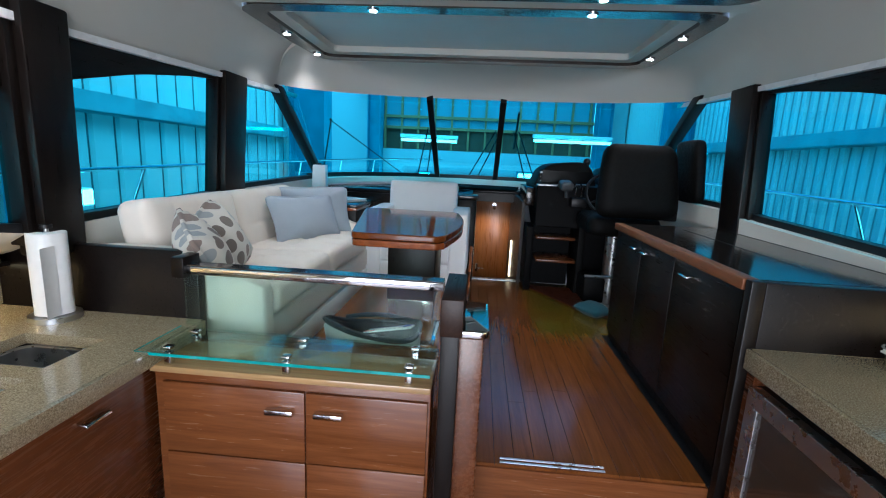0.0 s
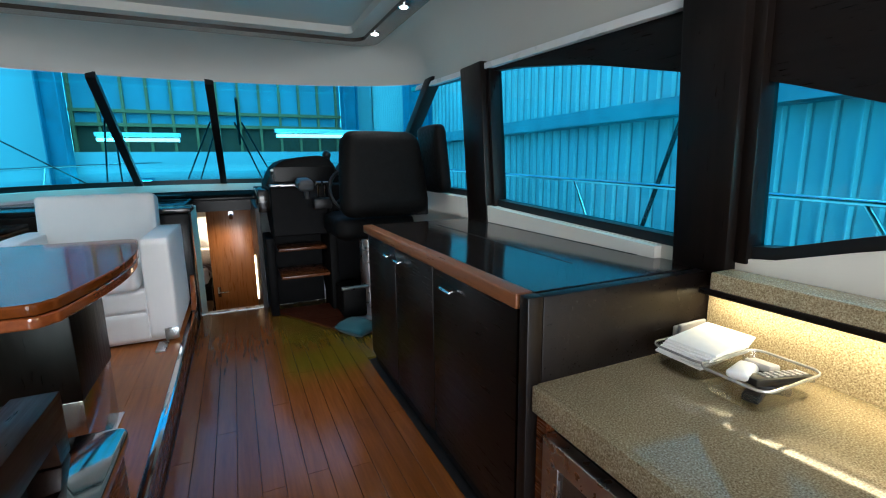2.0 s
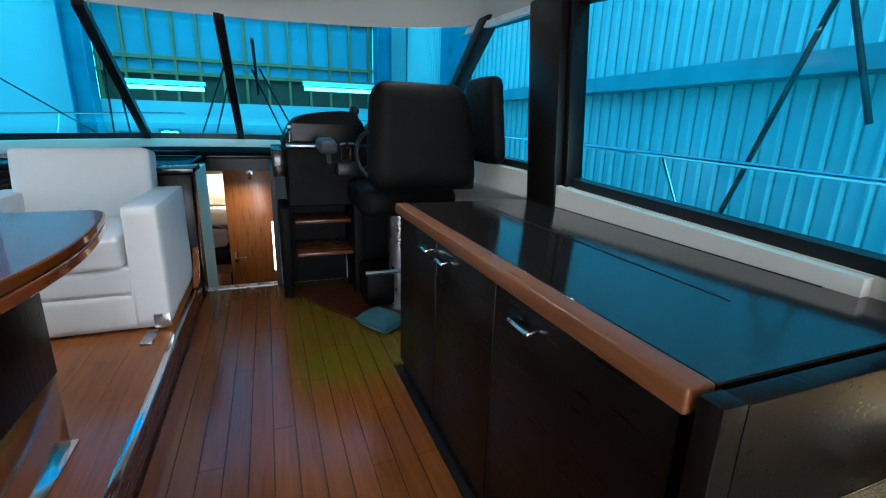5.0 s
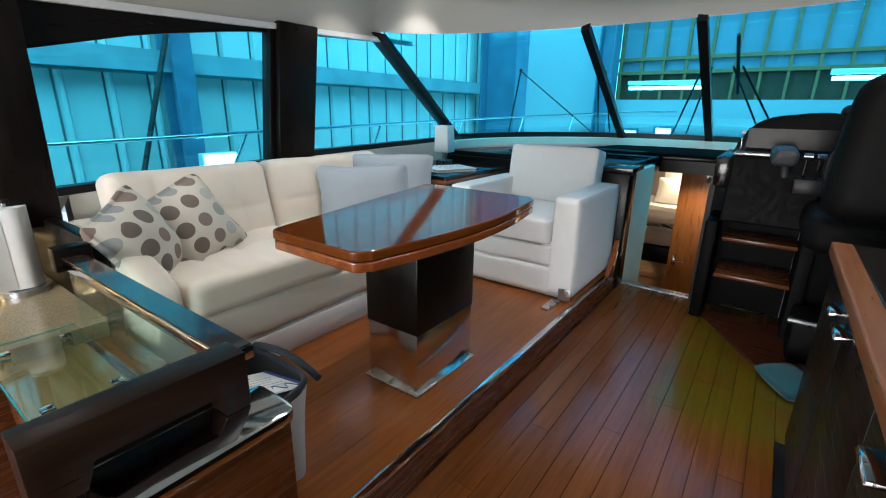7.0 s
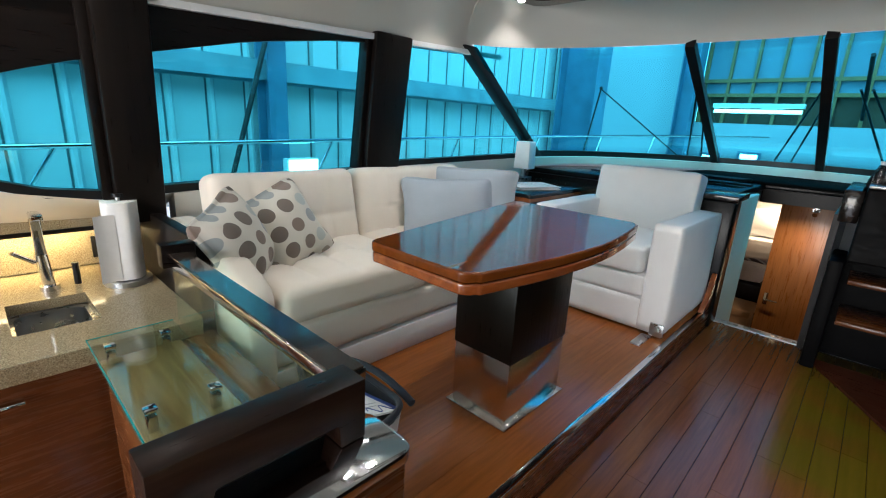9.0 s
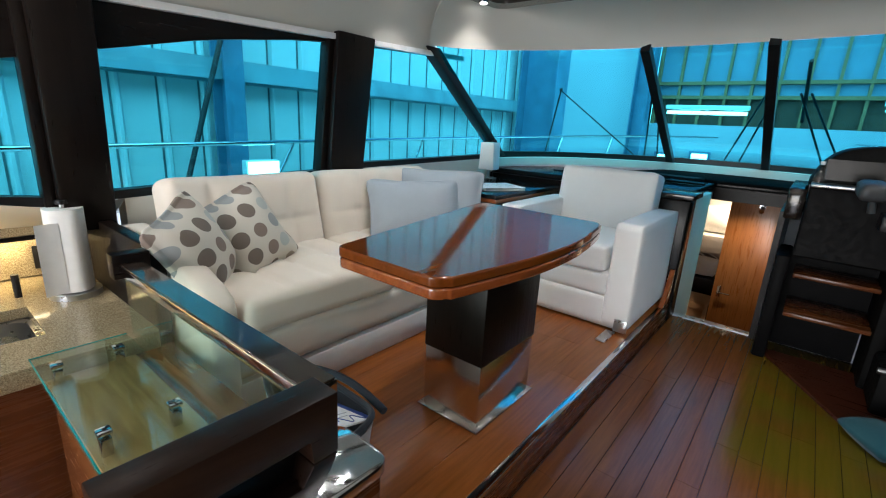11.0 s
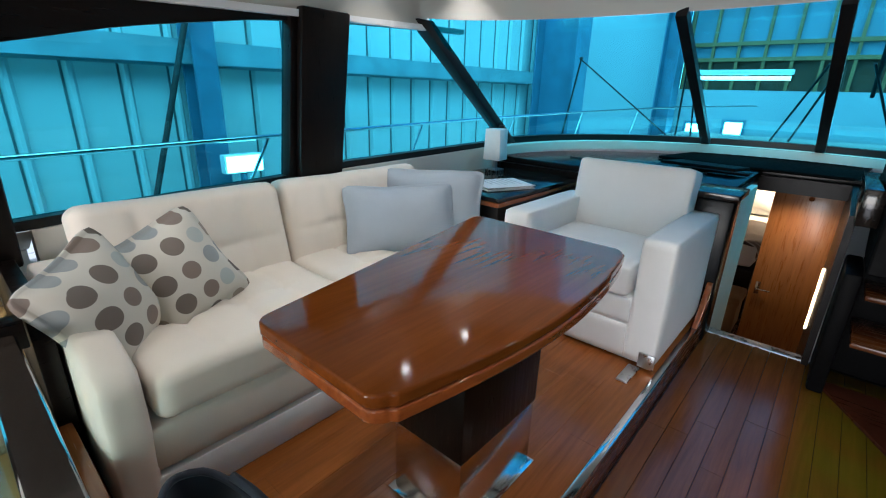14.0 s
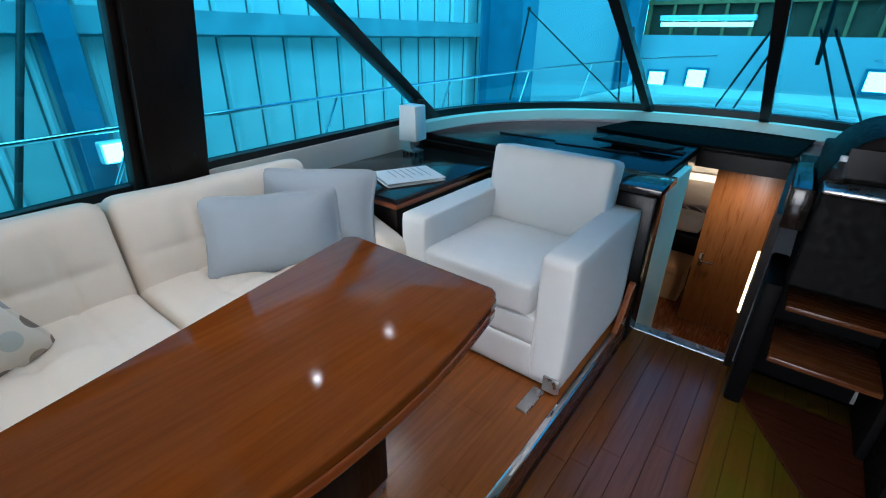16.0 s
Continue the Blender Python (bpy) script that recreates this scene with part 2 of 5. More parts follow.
M_CONCRETE = plain("grey_concrete", (0.28, 0.28, 0.27), 0.7, 0, 1.2, 0.2, 0.1, 40)
M_SEAM = plain("dark_panel_joint", (0.10, 0.14, 0.15), 0.6, 0, 3, 0.2)
M_SEAM_PALE = plain("pale_panel_joint", (0.30, 0.35, 0.36), 0.6, 0, 3, 0.2)
M_GIRT = plain("grey_blue_steel", (0.24, 0.33, 0.37), 0.5, 0, 4, 0.2)
M_RUBBER = plain("dark_rubber", (0.02, 0.02, 0.02), 0.7, 0, 30, 0.2)
M_PADGREY = plain("grey_control_pad", (0.05, 0.055, 0.06), 0.45, 0, 20, 0.15, 0.05, 300)
M_RED = plain("red_print", (0.55, 0.04, 0.03), 0.5)
M_BLUEPRINT = plain("blue_print", (0.04, 0.08, 0.35), 0.5)
M_GREYPRINT = plain("grey_print", (0.4, 0.4, 0.42), 0.6)
M_BAG = fabric("pale_grey_bag_leather", (0.50, 0.50, 0.49), 500, 0.1, 0.3)
M_BAG_IN = fabric("navy_bag_lining", (0.022, 0.026, 0.038), 700, 0.1, 0.3)
M_CARPET = fabric("tan_carpet", (0.42, 0.28, 0.17), 900, 0.1, 0.6)
M_TEAL = fabric("teal_cloth", (0.012, 0.07, 0.09), 800, 0.1, 0.3)

# ---- building helpers ----
def box(bm, x0, x1, y0, y1, z0, z1, bevel=0.0, seg=2):
    """Adds a box, its edges rounded, to bm."""
    t = bmesh.new()
    bmesh.ops.create_cube(t, size=1.0)
    for v in t.verts:
        v.co = Vector((x0 + (v.co.x + 0.5) * (x1 - x0), y0 + (v.co.y + 0.5) * (y1 - y0), z0 + (v.co.z + 0.5) * (z1 - z0)))
    if bevel:
        bmesh.ops.bevel(t, geom=t.edges[:], offset=bevel, segments=seg, affect="EDGES", profile=0.5, clamp_overlap=True)
    join(bm, t)


def join(bm, t):
    me = bpy.data.meshes.new("tmp")
    t.to_mesh(me)
    t.free()
    bm.from_mesh(me)
    bpy.data.meshes.remove(me)


def tube(bm, a, b, r, seg=10, r2=None):
    a, b = Vector(a), Vector(b)
    t = bmesh.new()
    bmesh.ops.create_cone(t, cap_ends=True, segments=seg, radius1=r, radius2=r if r2 is None else r2, depth=(b - a).length)
    q = (b - a).to_track_quat("Z", "Y").to_matrix().to_4x4()
    bmesh.ops.transform(t, matrix=Matrix.Translation((a + b) / 2) @ q, verts=t.verts)
    join(bm, t)


def path_tube(bm, pts, r, seg=8):
    """A round bar along the points."""
    pts = [Vector(p) for p in pts]
    rings = []
    for i, p in enumerate(pts):
        d = (pts[min(i + 1, len(pts) - 1)] - pts[max(i - 1, 0)]).normalized()
        q = d.to_track_quat("Z", "Y").to_matrix()
        rings.append([bm.verts.new(p + q @ Vector((r * math.cos(k * 2 * math.pi / seg), r * math.sin(k * 2 * math.pi / seg), 0))) for k in range(seg)])
    for a, b in zip(rings, rings[1:]):
        for k in range(seg):
            bm.faces.new((a[k], a[(k + 1) % seg], b[(k + 1) % seg], b[k]))
    bm.faces.new(rings[0][::-1])
    bm.faces.new(rings[-1])


def prism(bm, outline, axis, lo, hi, bevel=0.0, seg=2):
    """An outline in the two other axes, pushed from lo to hi along the axis."""
    t = bmesh.new()
    def place(p, w):
        c = list(p)
        c.insert(axis, w)
        return t.verts.new(c)
    a = [place(p, lo) for p in outline]
    b = [place(p, hi) for p in outline]
    n = len(outline)
    t.faces.new(a[::-1])
    t.faces.new(b)
    for i in range(n):
        t.faces.new((a[i], a[(i + 1) % n], b[(i + 1) % n], b[i]))
    bmesh.ops.recalc_face_normals(t, faces=t.faces)
    if bevel:
        bmesh.ops.bevel(t, geom=t.edges[:], offset=bevel, segments=seg, affect="EDGES", profile=0.5, clamp_overlap=True)
    join(bm, t)


def band(bm, ys, lows, highs, x0, x1):
    """A wall strip along y between two curves, x0 to x1 thick."""
    rows = [[bm.verts.new(c) for c in ((x0, y, lo), (x0, y, hi), (x1, y, hi), (x1, y, lo))] for y, lo, hi in zip(ys, lows, highs)]
    for a, b in zip(rows, rows[1:]):
        for k in range(4):
            bm.faces.new((a[k], a[(k + 1) % 4], b[(k + 1) % 4], b[k]))
    bm.faces.new(rows[0])
    bm.faces.new(rows[-1][::-1])
    bmesh.ops.recalc_face_normals(bm, faces=bm.faces)


def sheet(bm, rows, thick, direction):
    """A grid of points made solid along a direction."""
    d = Vector(direction).normalized() * thick
    top = [[bm.verts.new(p) for p in r] for r in rows]
    low = [[bm.verts.new(Vector(p) + d) for p in r] for r in rows]
    for g in (top, low):
        for a, b in zip(g, g[1:]):
            for k in range(len(a) - 1):
                bm.faces.new((a[k], a[k + 1], b[k + 1], b[k]))
    edge_t = top[0] + [r[-1] for r in top[1:]] + top[-1][-2::-1] + [r[0] for r in top[-2:0:-1]]
    edge_l = low[0] + [r[-1] for r in low[1:]] + low[-1][-2::-1] + [r[0] for r in low[-2:0:-1]]
    n = len(edge_t)
    for i in range(n):
        bm.faces.new((edge_t[i], edge_t[(i + 1) % n], edge_l[(i + 1) % n], edge_l[i]))
    bmesh.ops.recalc_face_normals(bm, faces=bm.faces)


def cushion(bm, m, sx, sy, sz, n=10, round_=0.05, puff=0.12, pinch=0.0, tufts=(), wrinkle=0.0, seed=0, seams=()):
    """A soft block of that size about the pose m; tufts: (u, v, depth) dimples in its top."""
    t = bmesh.new()
    bmesh.ops.create_cube(t, size=2.0)
    bmesh.ops.subdivide_edges(t, edges=t.edges[:], cuts=n, use_grid_fill=True)
    for v in t.verts:
        u, w, h = v.co
        e = max(abs(u), abs(w))
        x, y, z = u * sx / 2, w * sy / 2, h * sz / 2
        r = min(round_, sx / 2.01, sy / 2.01, sz / 2.01)
        core = Vector((max(-sx / 2 + r, min(sx / 2 - r, x)), max(-sy / 2 + r, min(sy / 2 - r, y)), max(-sz / 2 + r, min(sz / 2 - r, z))))
        d = Vector((x, y, z)) - core
        p = core + (d.normalized() * r if d.length > 1e-6 else d)
        p.z += (1 if h > 0 else -1) * abs(h) * puff * sz * (1 - u * u) * (1 - w * w)
        if pinch:
            p.z *= 1 - pinch * e ** 3
            k = 1 + 0.07 * pinch * (u * u * w * w - 0.5 * (1 - min(u * u, w * w)) * e ** 4)
            p.x *= k
            p.y *= k
        for a, b_, depth in tufts:
            q = ((u - a) * sx / 2) ** 2 + ((w - b_) * sy / 2) ** 2
            if h > 0:
                p.z -= depth * math.exp(-q / 0.0028)
        for axis, at, depth in seams:
            q = ((u - at) * sx / 2) if axis == 0 else ((w - at) * sy / 2)
            if h > 0:
                p.z -= depth * math.exp(-(q / 0.016) ** 2) * (1 - e ** 6)
        if wrinkle:
            p += Vector(noise.noise_vector(Vector((x * 5 + seed, y * 5, z * 5)))) * wrinkle
        v.co = p
    for f in t.faces:
        f.smooth = True
    bmesh.ops.transform(t, matrix=m, verts=t.verts)
    join(bm, t)


def part(name, bm, mat, parent=None, label="", smooth=0):
    """Links bm as ONE mesh object, under a thing or a part."""
    me = bpy.data.meshes.new(name)
    bm.to_mesh(me)
    bm.free()
    me.materials.append(mat)
    if smooth:
        me.shade_smooth()
        me.set_sharp_from_angle(angle=radians(smooth))
    ob = new(name, me)
    if parent is not None:
        ob.parent = parent
        ob.matrix_parent_inverse = base_of(parent).inverted()
    if label:
        ob["label"] = label
    return ob


def base_of(ob):
    m = ob.matrix_basis.copy()
    return base_of(ob.parent) @ ob.matrix_parent_inverse @ m if ob.parent else m


def thing(name, label, category, x, y, z, group="", kind=""):
    ob = new(name)
    ob.location = (x, y, z)
    ob.empty_display_size = 0.1
    return tagged(ob, label, category, group, kind)


def boxpart(name, mat, parent, x0, x1, y0, y1, z0, z1, bevel=0.0, label="", seg=2):
    bm = bmesh.new()
    box(bm, x0, x1, y0, y1, z0, z1, bevel, seg)
    return part(name, bm, mat, parent, label, 40 if bevel else 0)


def struct(name, bm, mat, label, smooth=0, category=""):
    ob = part(name, bm, mat, None, "", smooth)
    return tagged(ob, label, category or name.split("_")[0], "", "structure")


def rounded_outline(x0, x1, y0, y1, r, seg=6):
    pts = []
    for cx, cy, a0 in ((x1 - r, y1 - r, 0), (x0 + r, y1 - r, 90), (x0 + r, y0 + r, 180), (x1 - r, y0 + r, 270)):
        for k in range(seg + 1):
            a = radians(a0 + 90 * k / seg)
            pts.append((cx + r * math.cos(a), cy + r * math.sin(a)))
    return pts

# ---- the saloon shell ----
LX, RX = -1.62, 1.66          # inner faces of the two side walls
GZ = -0.34                    # galley floor
PZ = 0.14                     # settee platform


def lerp_curve(y, pts):
    for (a, p), (b, q) in zip(pts, pts[1:]):
        if y <= b:
            return p + (q - p) * (max(y, a) - a) / (b - a)
    return pts[-1][1]


SILL = [(1.0, 1.10), (4.35, 0.95), (4.75, 0.83), (5.0, 0.84), (6.1, 0.885), (6.4, 0.92), (8.1, 0.955)]
HEAD = [(1.0, 1.12), (4.3, 1.14), (4.75, 1.30), (5.05, 1.375), (5.5, 1.485), (6.0, 1.565), (6.4, 1.60), (7.2, 1.64), (8.2, 1.68)]
TOP = [(1.0, 1.56), (5.0, 1.58), (6.2, 1.625), (7.2, 1.66), (8.2, 1.69)]


def span(a, b, n):
    return [a + (b - a) * i / n for i in range(n + 1)]


for side, X, s in (("west", LX, -1), ("east", RX, 1)):
    dz = 0.0 if s < 0 else 0.03
    bm = bmesh.new()
    ys = span(5.1 if s < 0 else 1.0, 8.0, 40)
    band(bm, ys, [GZ] * 41, [lerp_curve(y, SILL) + dz - 0.035 for y in ys], X, X + s * 0.09)
    if s < 0:
        ys = span(1.0, 5.1, 16)
        rows = [[(-1.955 + 0.335 * f ** 0.7, y, 0.66 + (lerp_curve(y, SILL) - 0.035 - 0.66) * f) for f in span(0, 1, 6)] for y in ys]
        sheet(bm, rows, 0.03, (-1, 0, -0.3))
        box(bm, -2.0, -1.955, 1.0, 5.1, GZ, 0.70)
        ys = span(1.0, 8.0, 40)
    struct("wall_" + side, bm, M_LINING, "cream padded side wall below the cabin windows", 30)
    bm = bmesh.new()
    band(bm, ys, [lerp_curve(y, SILL) + dz - 0.035 for y in ys], [lerp_curve(y, SILL) + dz for y in ys], X + s * 0.012, X + s * 0.075)
    struct("trim_sill_" + side, bm, M_BLACK, "black rubber window seal along the sill", 30, "trim")
    ys = span(1.0, 7.35, 50)
    bm = bmesh.new()
    band(bm, ys, [lerp_curve(y, HEAD) + dz for y in ys], [lerp_curve(y, TOP) + dz for y in ys], X + s * 0.02, X + s * 0.07)
    struct("trim_valance_" + side, bm, M_WENGE, "dark curved valance above the side windows", 30, "trim")
    bm = bmesh.new()
    band(bm, ys, [lerp_curve(y, TOP) + dz - 0.03 for y in ys], [lerp_curve(y, TOP) + dz for y in ys], X - s * 0.02, X + s * 0.012)
    struct("trim_blind_rail_" + side, bm, M_WHITE, "pale roller blind rail over the windows", 30, "trim")
    # panes
    for i, (a, b) in enumerate(((1.0, 4.87), (5.0, 6.17), (6.33, 8.0)) if s < 0 else ((1.0, 4.82), (4.95, 6.25), (6.35, 8.0))):
        ys = span(a, b, 16)
        hi = [lerp_curve(y, HEAD) + dz + 0.01 for y in ys]
        if i == 2:
            hi = [min(h, 0.96 + dz + (8.0 - y) * 0.70) for y, h in zip(ys, hi)]
        bm = bmesh.new()
        band(bm, ys, [lerp_curve(y, SILL) + dz - 0.01 for y in ys], hi, X + s * 0.05, X + s * 0.056)
        ob = struct("window_%s_%d" % (side, i + 1), bm, M_WINDOW, "blue-green tinted cabin side window", 30, "window")
    # pillars
    for a, b, lo, lean in ((4.85, 5.055, 0.70, 0.0), (6.07, 6.35, 0.80, 0.08)) if s < 0 else ((4.745, 4.955, 0.775, 0.02), (6.12, 6.38, 0.775, 0.08)):
        bm = bmesh.new()
        prism(bm, [(a + 0.03, lo), (b, lo), (b + 0.02 + lean, 1.64 + dz), (a + 0.03 + lean, 1.64 + dz)], 0, min(X - s * 0.045, X + s * 0.08), max(X - s * 0.045, X + s * 0.08), 0.012)
        prism(bm, [(a - 0.005, lo + 0.05), (a + 0.032, lo + 0.05), (a + 0.032 + lean, 1.62 + dz), (a - 0.005 + lean, 1.62 + dz)], 0, min(X - s * 0.01, X + s * 0.07), max(X - s * 0.01, X + s * 0.07), 0.004)
        struct("trim_pillar_" + side, bm, M_WENGE_Z, "dark stained window pillar", 40, "pillar")
    # slanted front pillar
    bm = bmesh.new()
    prism(bm, [(8.05, 0.93 + dz), (7.95, 0.93 + dz), (6.93, 1.68 + dz), (7.06, 1.68 + dz)], 0, min(X - s * 0.03, X + s * 0.06), max(X - s * 0.03, X + s * 0.06), 0.01)
    struct("trim_front_pillar_" + side, bm, M_BLACK, "black slanted windscreen pillar", 40, "pillar")

CX = 0.05


def screen_base(a):
    """The windscreen's foot, a from -90 to 90 degrees."""
    return Vector((CX + 1.69 * math.sin(radians(a)), 7.78 + 1.62 * max(0, math.cos(radians(a))) ** 0.9, 0.955 + 0.02 * math.cos(radians(a))))


def screen_head(a):
    return Vector((CX + 1.63 * math.sin(radians(a)), 6.93 + 1.06 * max(0, math.cos(radians(a))) ** 0.9, 1.68 + 0.08 * math.cos(radians(a))))


def screen_strip(a0, a1, n, out=0.0):
    rows = []
    for f in span(0, 1, 6):
        rows.append([screen_base(a).lerp(screen_head(a), f) + Vector((0, out, 0)) for a in span(a0, a1, n)])
    return rows


A1, A2 = -19.4, 6.5          # the two mullions
for i, (a, b) in enumerate(((-88, A1), (A1, A2), (A2, 88))):
    bm = bmesh.new()
    sheet(bm, screen_strip(a, b, 18, 0.02), 0.006, (0, 1, 0.4))
    struct("windscreen_%d" % (i + 1), bm, M_WINDOW, "blue-green tinted curved windscreen pane", 60, "window")
for a in (A1, A2):
    bm = bmesh.new()
    p, q = screen_base(a), screen_head(a)
    w = 0.03
    sheet(bm, [[p + Vector((-w, 0, -0.02)), p + Vector((w, 0, -0.02))], [q + Vector((-w, 0, 0.02)), q + Vector((w, 0, 0.02))]], 0.05, (0, -0.4, -1))
    struct("trim_mullion", bm, M_BLACK, "black windscreen mullion", 0, "mullion")
# white coaming and dark seal round the windscreen's foot
for nm, mat, r0, r1, z0, z1, lab in (("trim_screen_seal", M_BLACK, -0.03, 0.05, -0.035, 0.012, "black seal at the windscreen foot"),
                                     ("trim_screen_coaming", M_LINING, -0.11, -0.02, -0.10, -0.035, "pale padded coaming below the windscreen")):
    bm = bmesh.new()
    rows = []
    for a in span(-92, 92, 40):
        p = screen_base(max(-90, min(90, a)))
        o = Vector((math.sin(radians(a)), math.cos(radians(a)), 0))
        rows.append([p + o * r0 + Vector((0, 0, z1)), p + o * r1 + Vector((0, 0, z1))])
    sheet(bm, rows, z1 - z0, (0, 0, -1))
    struct(nm, bm, mat, lab, 40, "trim")

# ---- floors ----
bm = bmesh.new()
box(bm, LX - 0.38, RX + 0.1, 1.0, 4.62, GZ - 0.08, GZ - 0.012)
struct("floor_galley", bm, M_BLACK, "lower galley sub-floor", 0, "floor")
bm = bmesh.new()
box(bm, 0.0, RX + 0.1, 4.89, 7.78, -0.40, -0.012)
struct("floor_aisle", bm, M_BLACK, "raised saloon aisle sub-floor", 0, "floor")
bm = bmesh.new()
box(bm, LX - 0.1, 0.015, 5.022, 8.0, -0.40, PZ - 0.012)
struct("floor_platform", bm, M_CHERRY_Y, "raised settee platform with a wooden edge", 0, "floor")
bm = bmesh.new()
box(bm, 0.04, 0.98, 4.60, 4.89, GZ - 0.08, -0.17, 0.006)
box(bm, 0.04, 0.97, 4.875, 4.892, -0.17, -0.012)
struct("step_galley", bm, M_CHERRY, "cherry wood step between galley and saloon", 0, "step")

# ---- ceiling: soffits that rise to a framed recess ----
bm = bmesh.new()
rx0, rx1, ry0, ry1, rz = -1.44, 1.38, 3.6, 7.45, 1.99
for X, s, xr in ((LX, -1, rx0), (RX, 1, rx1)):
    rows = []
    for y in span(1.0, 7.03, 24):
        z0 = lerp_curve(y, TOP) + (0.03 if s > 0 else 0)
        rows.append([(X + (xr - X) * (1 - math.cos(f * math.pi / 2)) - s * 0.0, y, z0 + (rz - z0) * math.sin(f * math.pi / 2)) for f in span(0, 1, 8)])
    sheet(bm, rows, 0.03, (s, 0, 0.3))
rows = []
for a in span(-90, 90, 36):
    h = screen_head(a)
    o = Vector((math.sin(radians(a)), math.cos(radians(a))))
    ex = max(rx0, min(rx1, CX + 1.42 * math.copysign(min(1, abs(math.sin(radians(a))) * 1.6), a)))
    ey = 6.95 + (ry1 - 6.95) * min(1, math.cos(radians(a)) * 2.2)
    rows.append([(h.x + (ex - h.x) * (1 - math.cos(f * math.pi / 2)) ** 1.1, h.y + (ey - h.y) * (1 - math.cos(f * math.pi / 2)) ** 1.1, h.z + (rz - h.z) * math.sin(f * math.pi / 2)) for f in span(0, 1, 8)])
sheet(bm, rows, 0.03, (0, 0.3, 1))
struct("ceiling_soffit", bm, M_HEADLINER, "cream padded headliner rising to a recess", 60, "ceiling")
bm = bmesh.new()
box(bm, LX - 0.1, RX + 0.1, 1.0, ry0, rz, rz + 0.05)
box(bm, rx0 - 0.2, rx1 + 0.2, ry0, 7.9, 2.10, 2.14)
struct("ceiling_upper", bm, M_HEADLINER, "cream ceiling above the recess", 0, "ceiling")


def ring(bm, x0, x1, y0, y1, r, w, z0, z1):
    outer = rounded_outline(x0, x1, y0, y1, r, 8)
    inner = rounded_outline(x0 + w, x1 - w, y0 + w, y1 - w, max(0.02, r - w * 0.5), 8)
    n = len(outer)
    vs = [[bm.verts.new((*p, z)) for p in o] for o, z in ((outer, z0), (inner, z0), (inner, z1), (outer, z1))]
    for k in range(4):
        a, b = vs[k], vs[(k + 1) % 4]
        for i in range(n):
            bm.faces.new((a[i], a[(i + 1) % n], b[(i + 1) % n], b[i]))
    bmesh.ops.recalc_face_normals(bm, faces=bm.faces)


for k, (y0, y1) in enumerate(((6.02, ry1), (3.75, 5.90))):
    bm = bmesh.new()
    ring(bm, rx0, rx1, y0, y1, 0.16, 0.12, rz - 0.012, rz + 0.03)
    struct("ceiling_ring", bm, M_RING, "dark lacquered band framing a ceiling recess", 30, "ceiling")
    bm = bmesh.new()
    ring(bm, rx0 + 0.115, rx1 - 0.115, y0 + 0.115, y1 - 0.115, 0.1, 0.10, rz + 0.012, rz + 0.075)
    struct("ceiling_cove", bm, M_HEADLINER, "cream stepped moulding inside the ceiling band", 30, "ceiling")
    bm = bmesh.new()
    box(bm, rx0 + 0.15, rx1 - 0.15, y0 + 0.15, y1 - 0.15, rz + 0.06, rz + 0.08)
    struct("ceiling_panel", bm, M_PANEL_GREY, "smooth grey ceiling panel in its recess", 0, "ceiling")
bm = bmesh.new()
box(bm, rx0 - 0.04, rx1 + 0.04, 5.895, 6.025, rz - 0.004, rz + 0.05)
box(bm, rx0 - 0.04, rx1 + 0.04, ry0 - 0.02, 3.76, rz - 0.004, rz + 0.05)
struct("ceiling_beam", bm, M_HEADLINER, "cream ceiling strip between two recesses", 0, "ceiling")

# ---- aft bulkhead with the open doorway ----
bm = bmesh.new()
box(bm, LX - 0.4, -1.15, 0.92, 1.0, GZ, 2.05)
box(bm, 1.35, RX + 0.1, 0.92, 1.0, GZ, 2.05)
box(bm, -1.15, 1.35, 0.92, 1.0, 1.65, 2.05)
struct("wall_aft", bm, M_LINING, "cream aft bulkhead round an open doorway", 0, "wall")

# ---- companionway down to the forward cabin ----
CZ = -1.0
bm = bmesh.new()
box(bm, -0.01, 0.028, 7.76, 8.3, CZ, 0.80, 0.004)
struct("wall_companionway_west", bm, M_LINING, "cream panel beside the companionway", 0, "wall")
bm = bmesh.new()
box(bm, 0.47, 0.50, 7.70, 9.3, CZ, 0.80)
struct("wall_companionway_east", bm, M_WENGE_Z, "dark panel beside the companionway", 0, "wall")
bm = bmesh.new()
box(bm, -1.9, 1.9, 8., 14., CZ - 0.06, CZ)
struct("floor_cabin", bm, M_CHERRY_Y, "forward cabin sole in reddish wood", 0, "floor")
bm = bmesh.new()
for i in range(4):
    box(bm, 0.028, 0.47, 7.79 + i * 0.24, 8.06 + i * 0.24, CZ, -0.2 - i * 0.2, 0.006)
struct("step_companionway", bm, M_CHERRY, "wooden companionway steps going down", 0, "step")
bm = bmesh.new()
box(bm, -1.9, -1.85, 8., 14., CZ, 0.7)
box(bm, -1.9, -0.04, 8., 8.05, CZ, 0.7)
box(bm, 1.85, 1.9, 9.3, 14., CZ, 0.7)
box(bm, -1.9, 1.9, 13.95, 14., CZ, 0.7)
box(bm, 0.50, 1.9, 9.25, 9.3, CZ, 0.7)
struct("wall_cabin", bm, M_LINING, "cream walls of the forward cabin", 0, "wall")
bm = bmesh.new()
box(bm, -1.9, 1.9, 8.83, 14., 0.70, 0.74)
struct("ceiling_cabin", bm, M_HEADLINER, "cream forward cabin ceiling", 0, "ceiling")
bm = bmesh.new()
box(bm, 0.0, 0.475, 7.73, 7.80, -0.012, 0.006, 0.003)
struct("threshold", bm, M_STEEL, "polished metal threshold plate at the companionway", 0, "threshold")

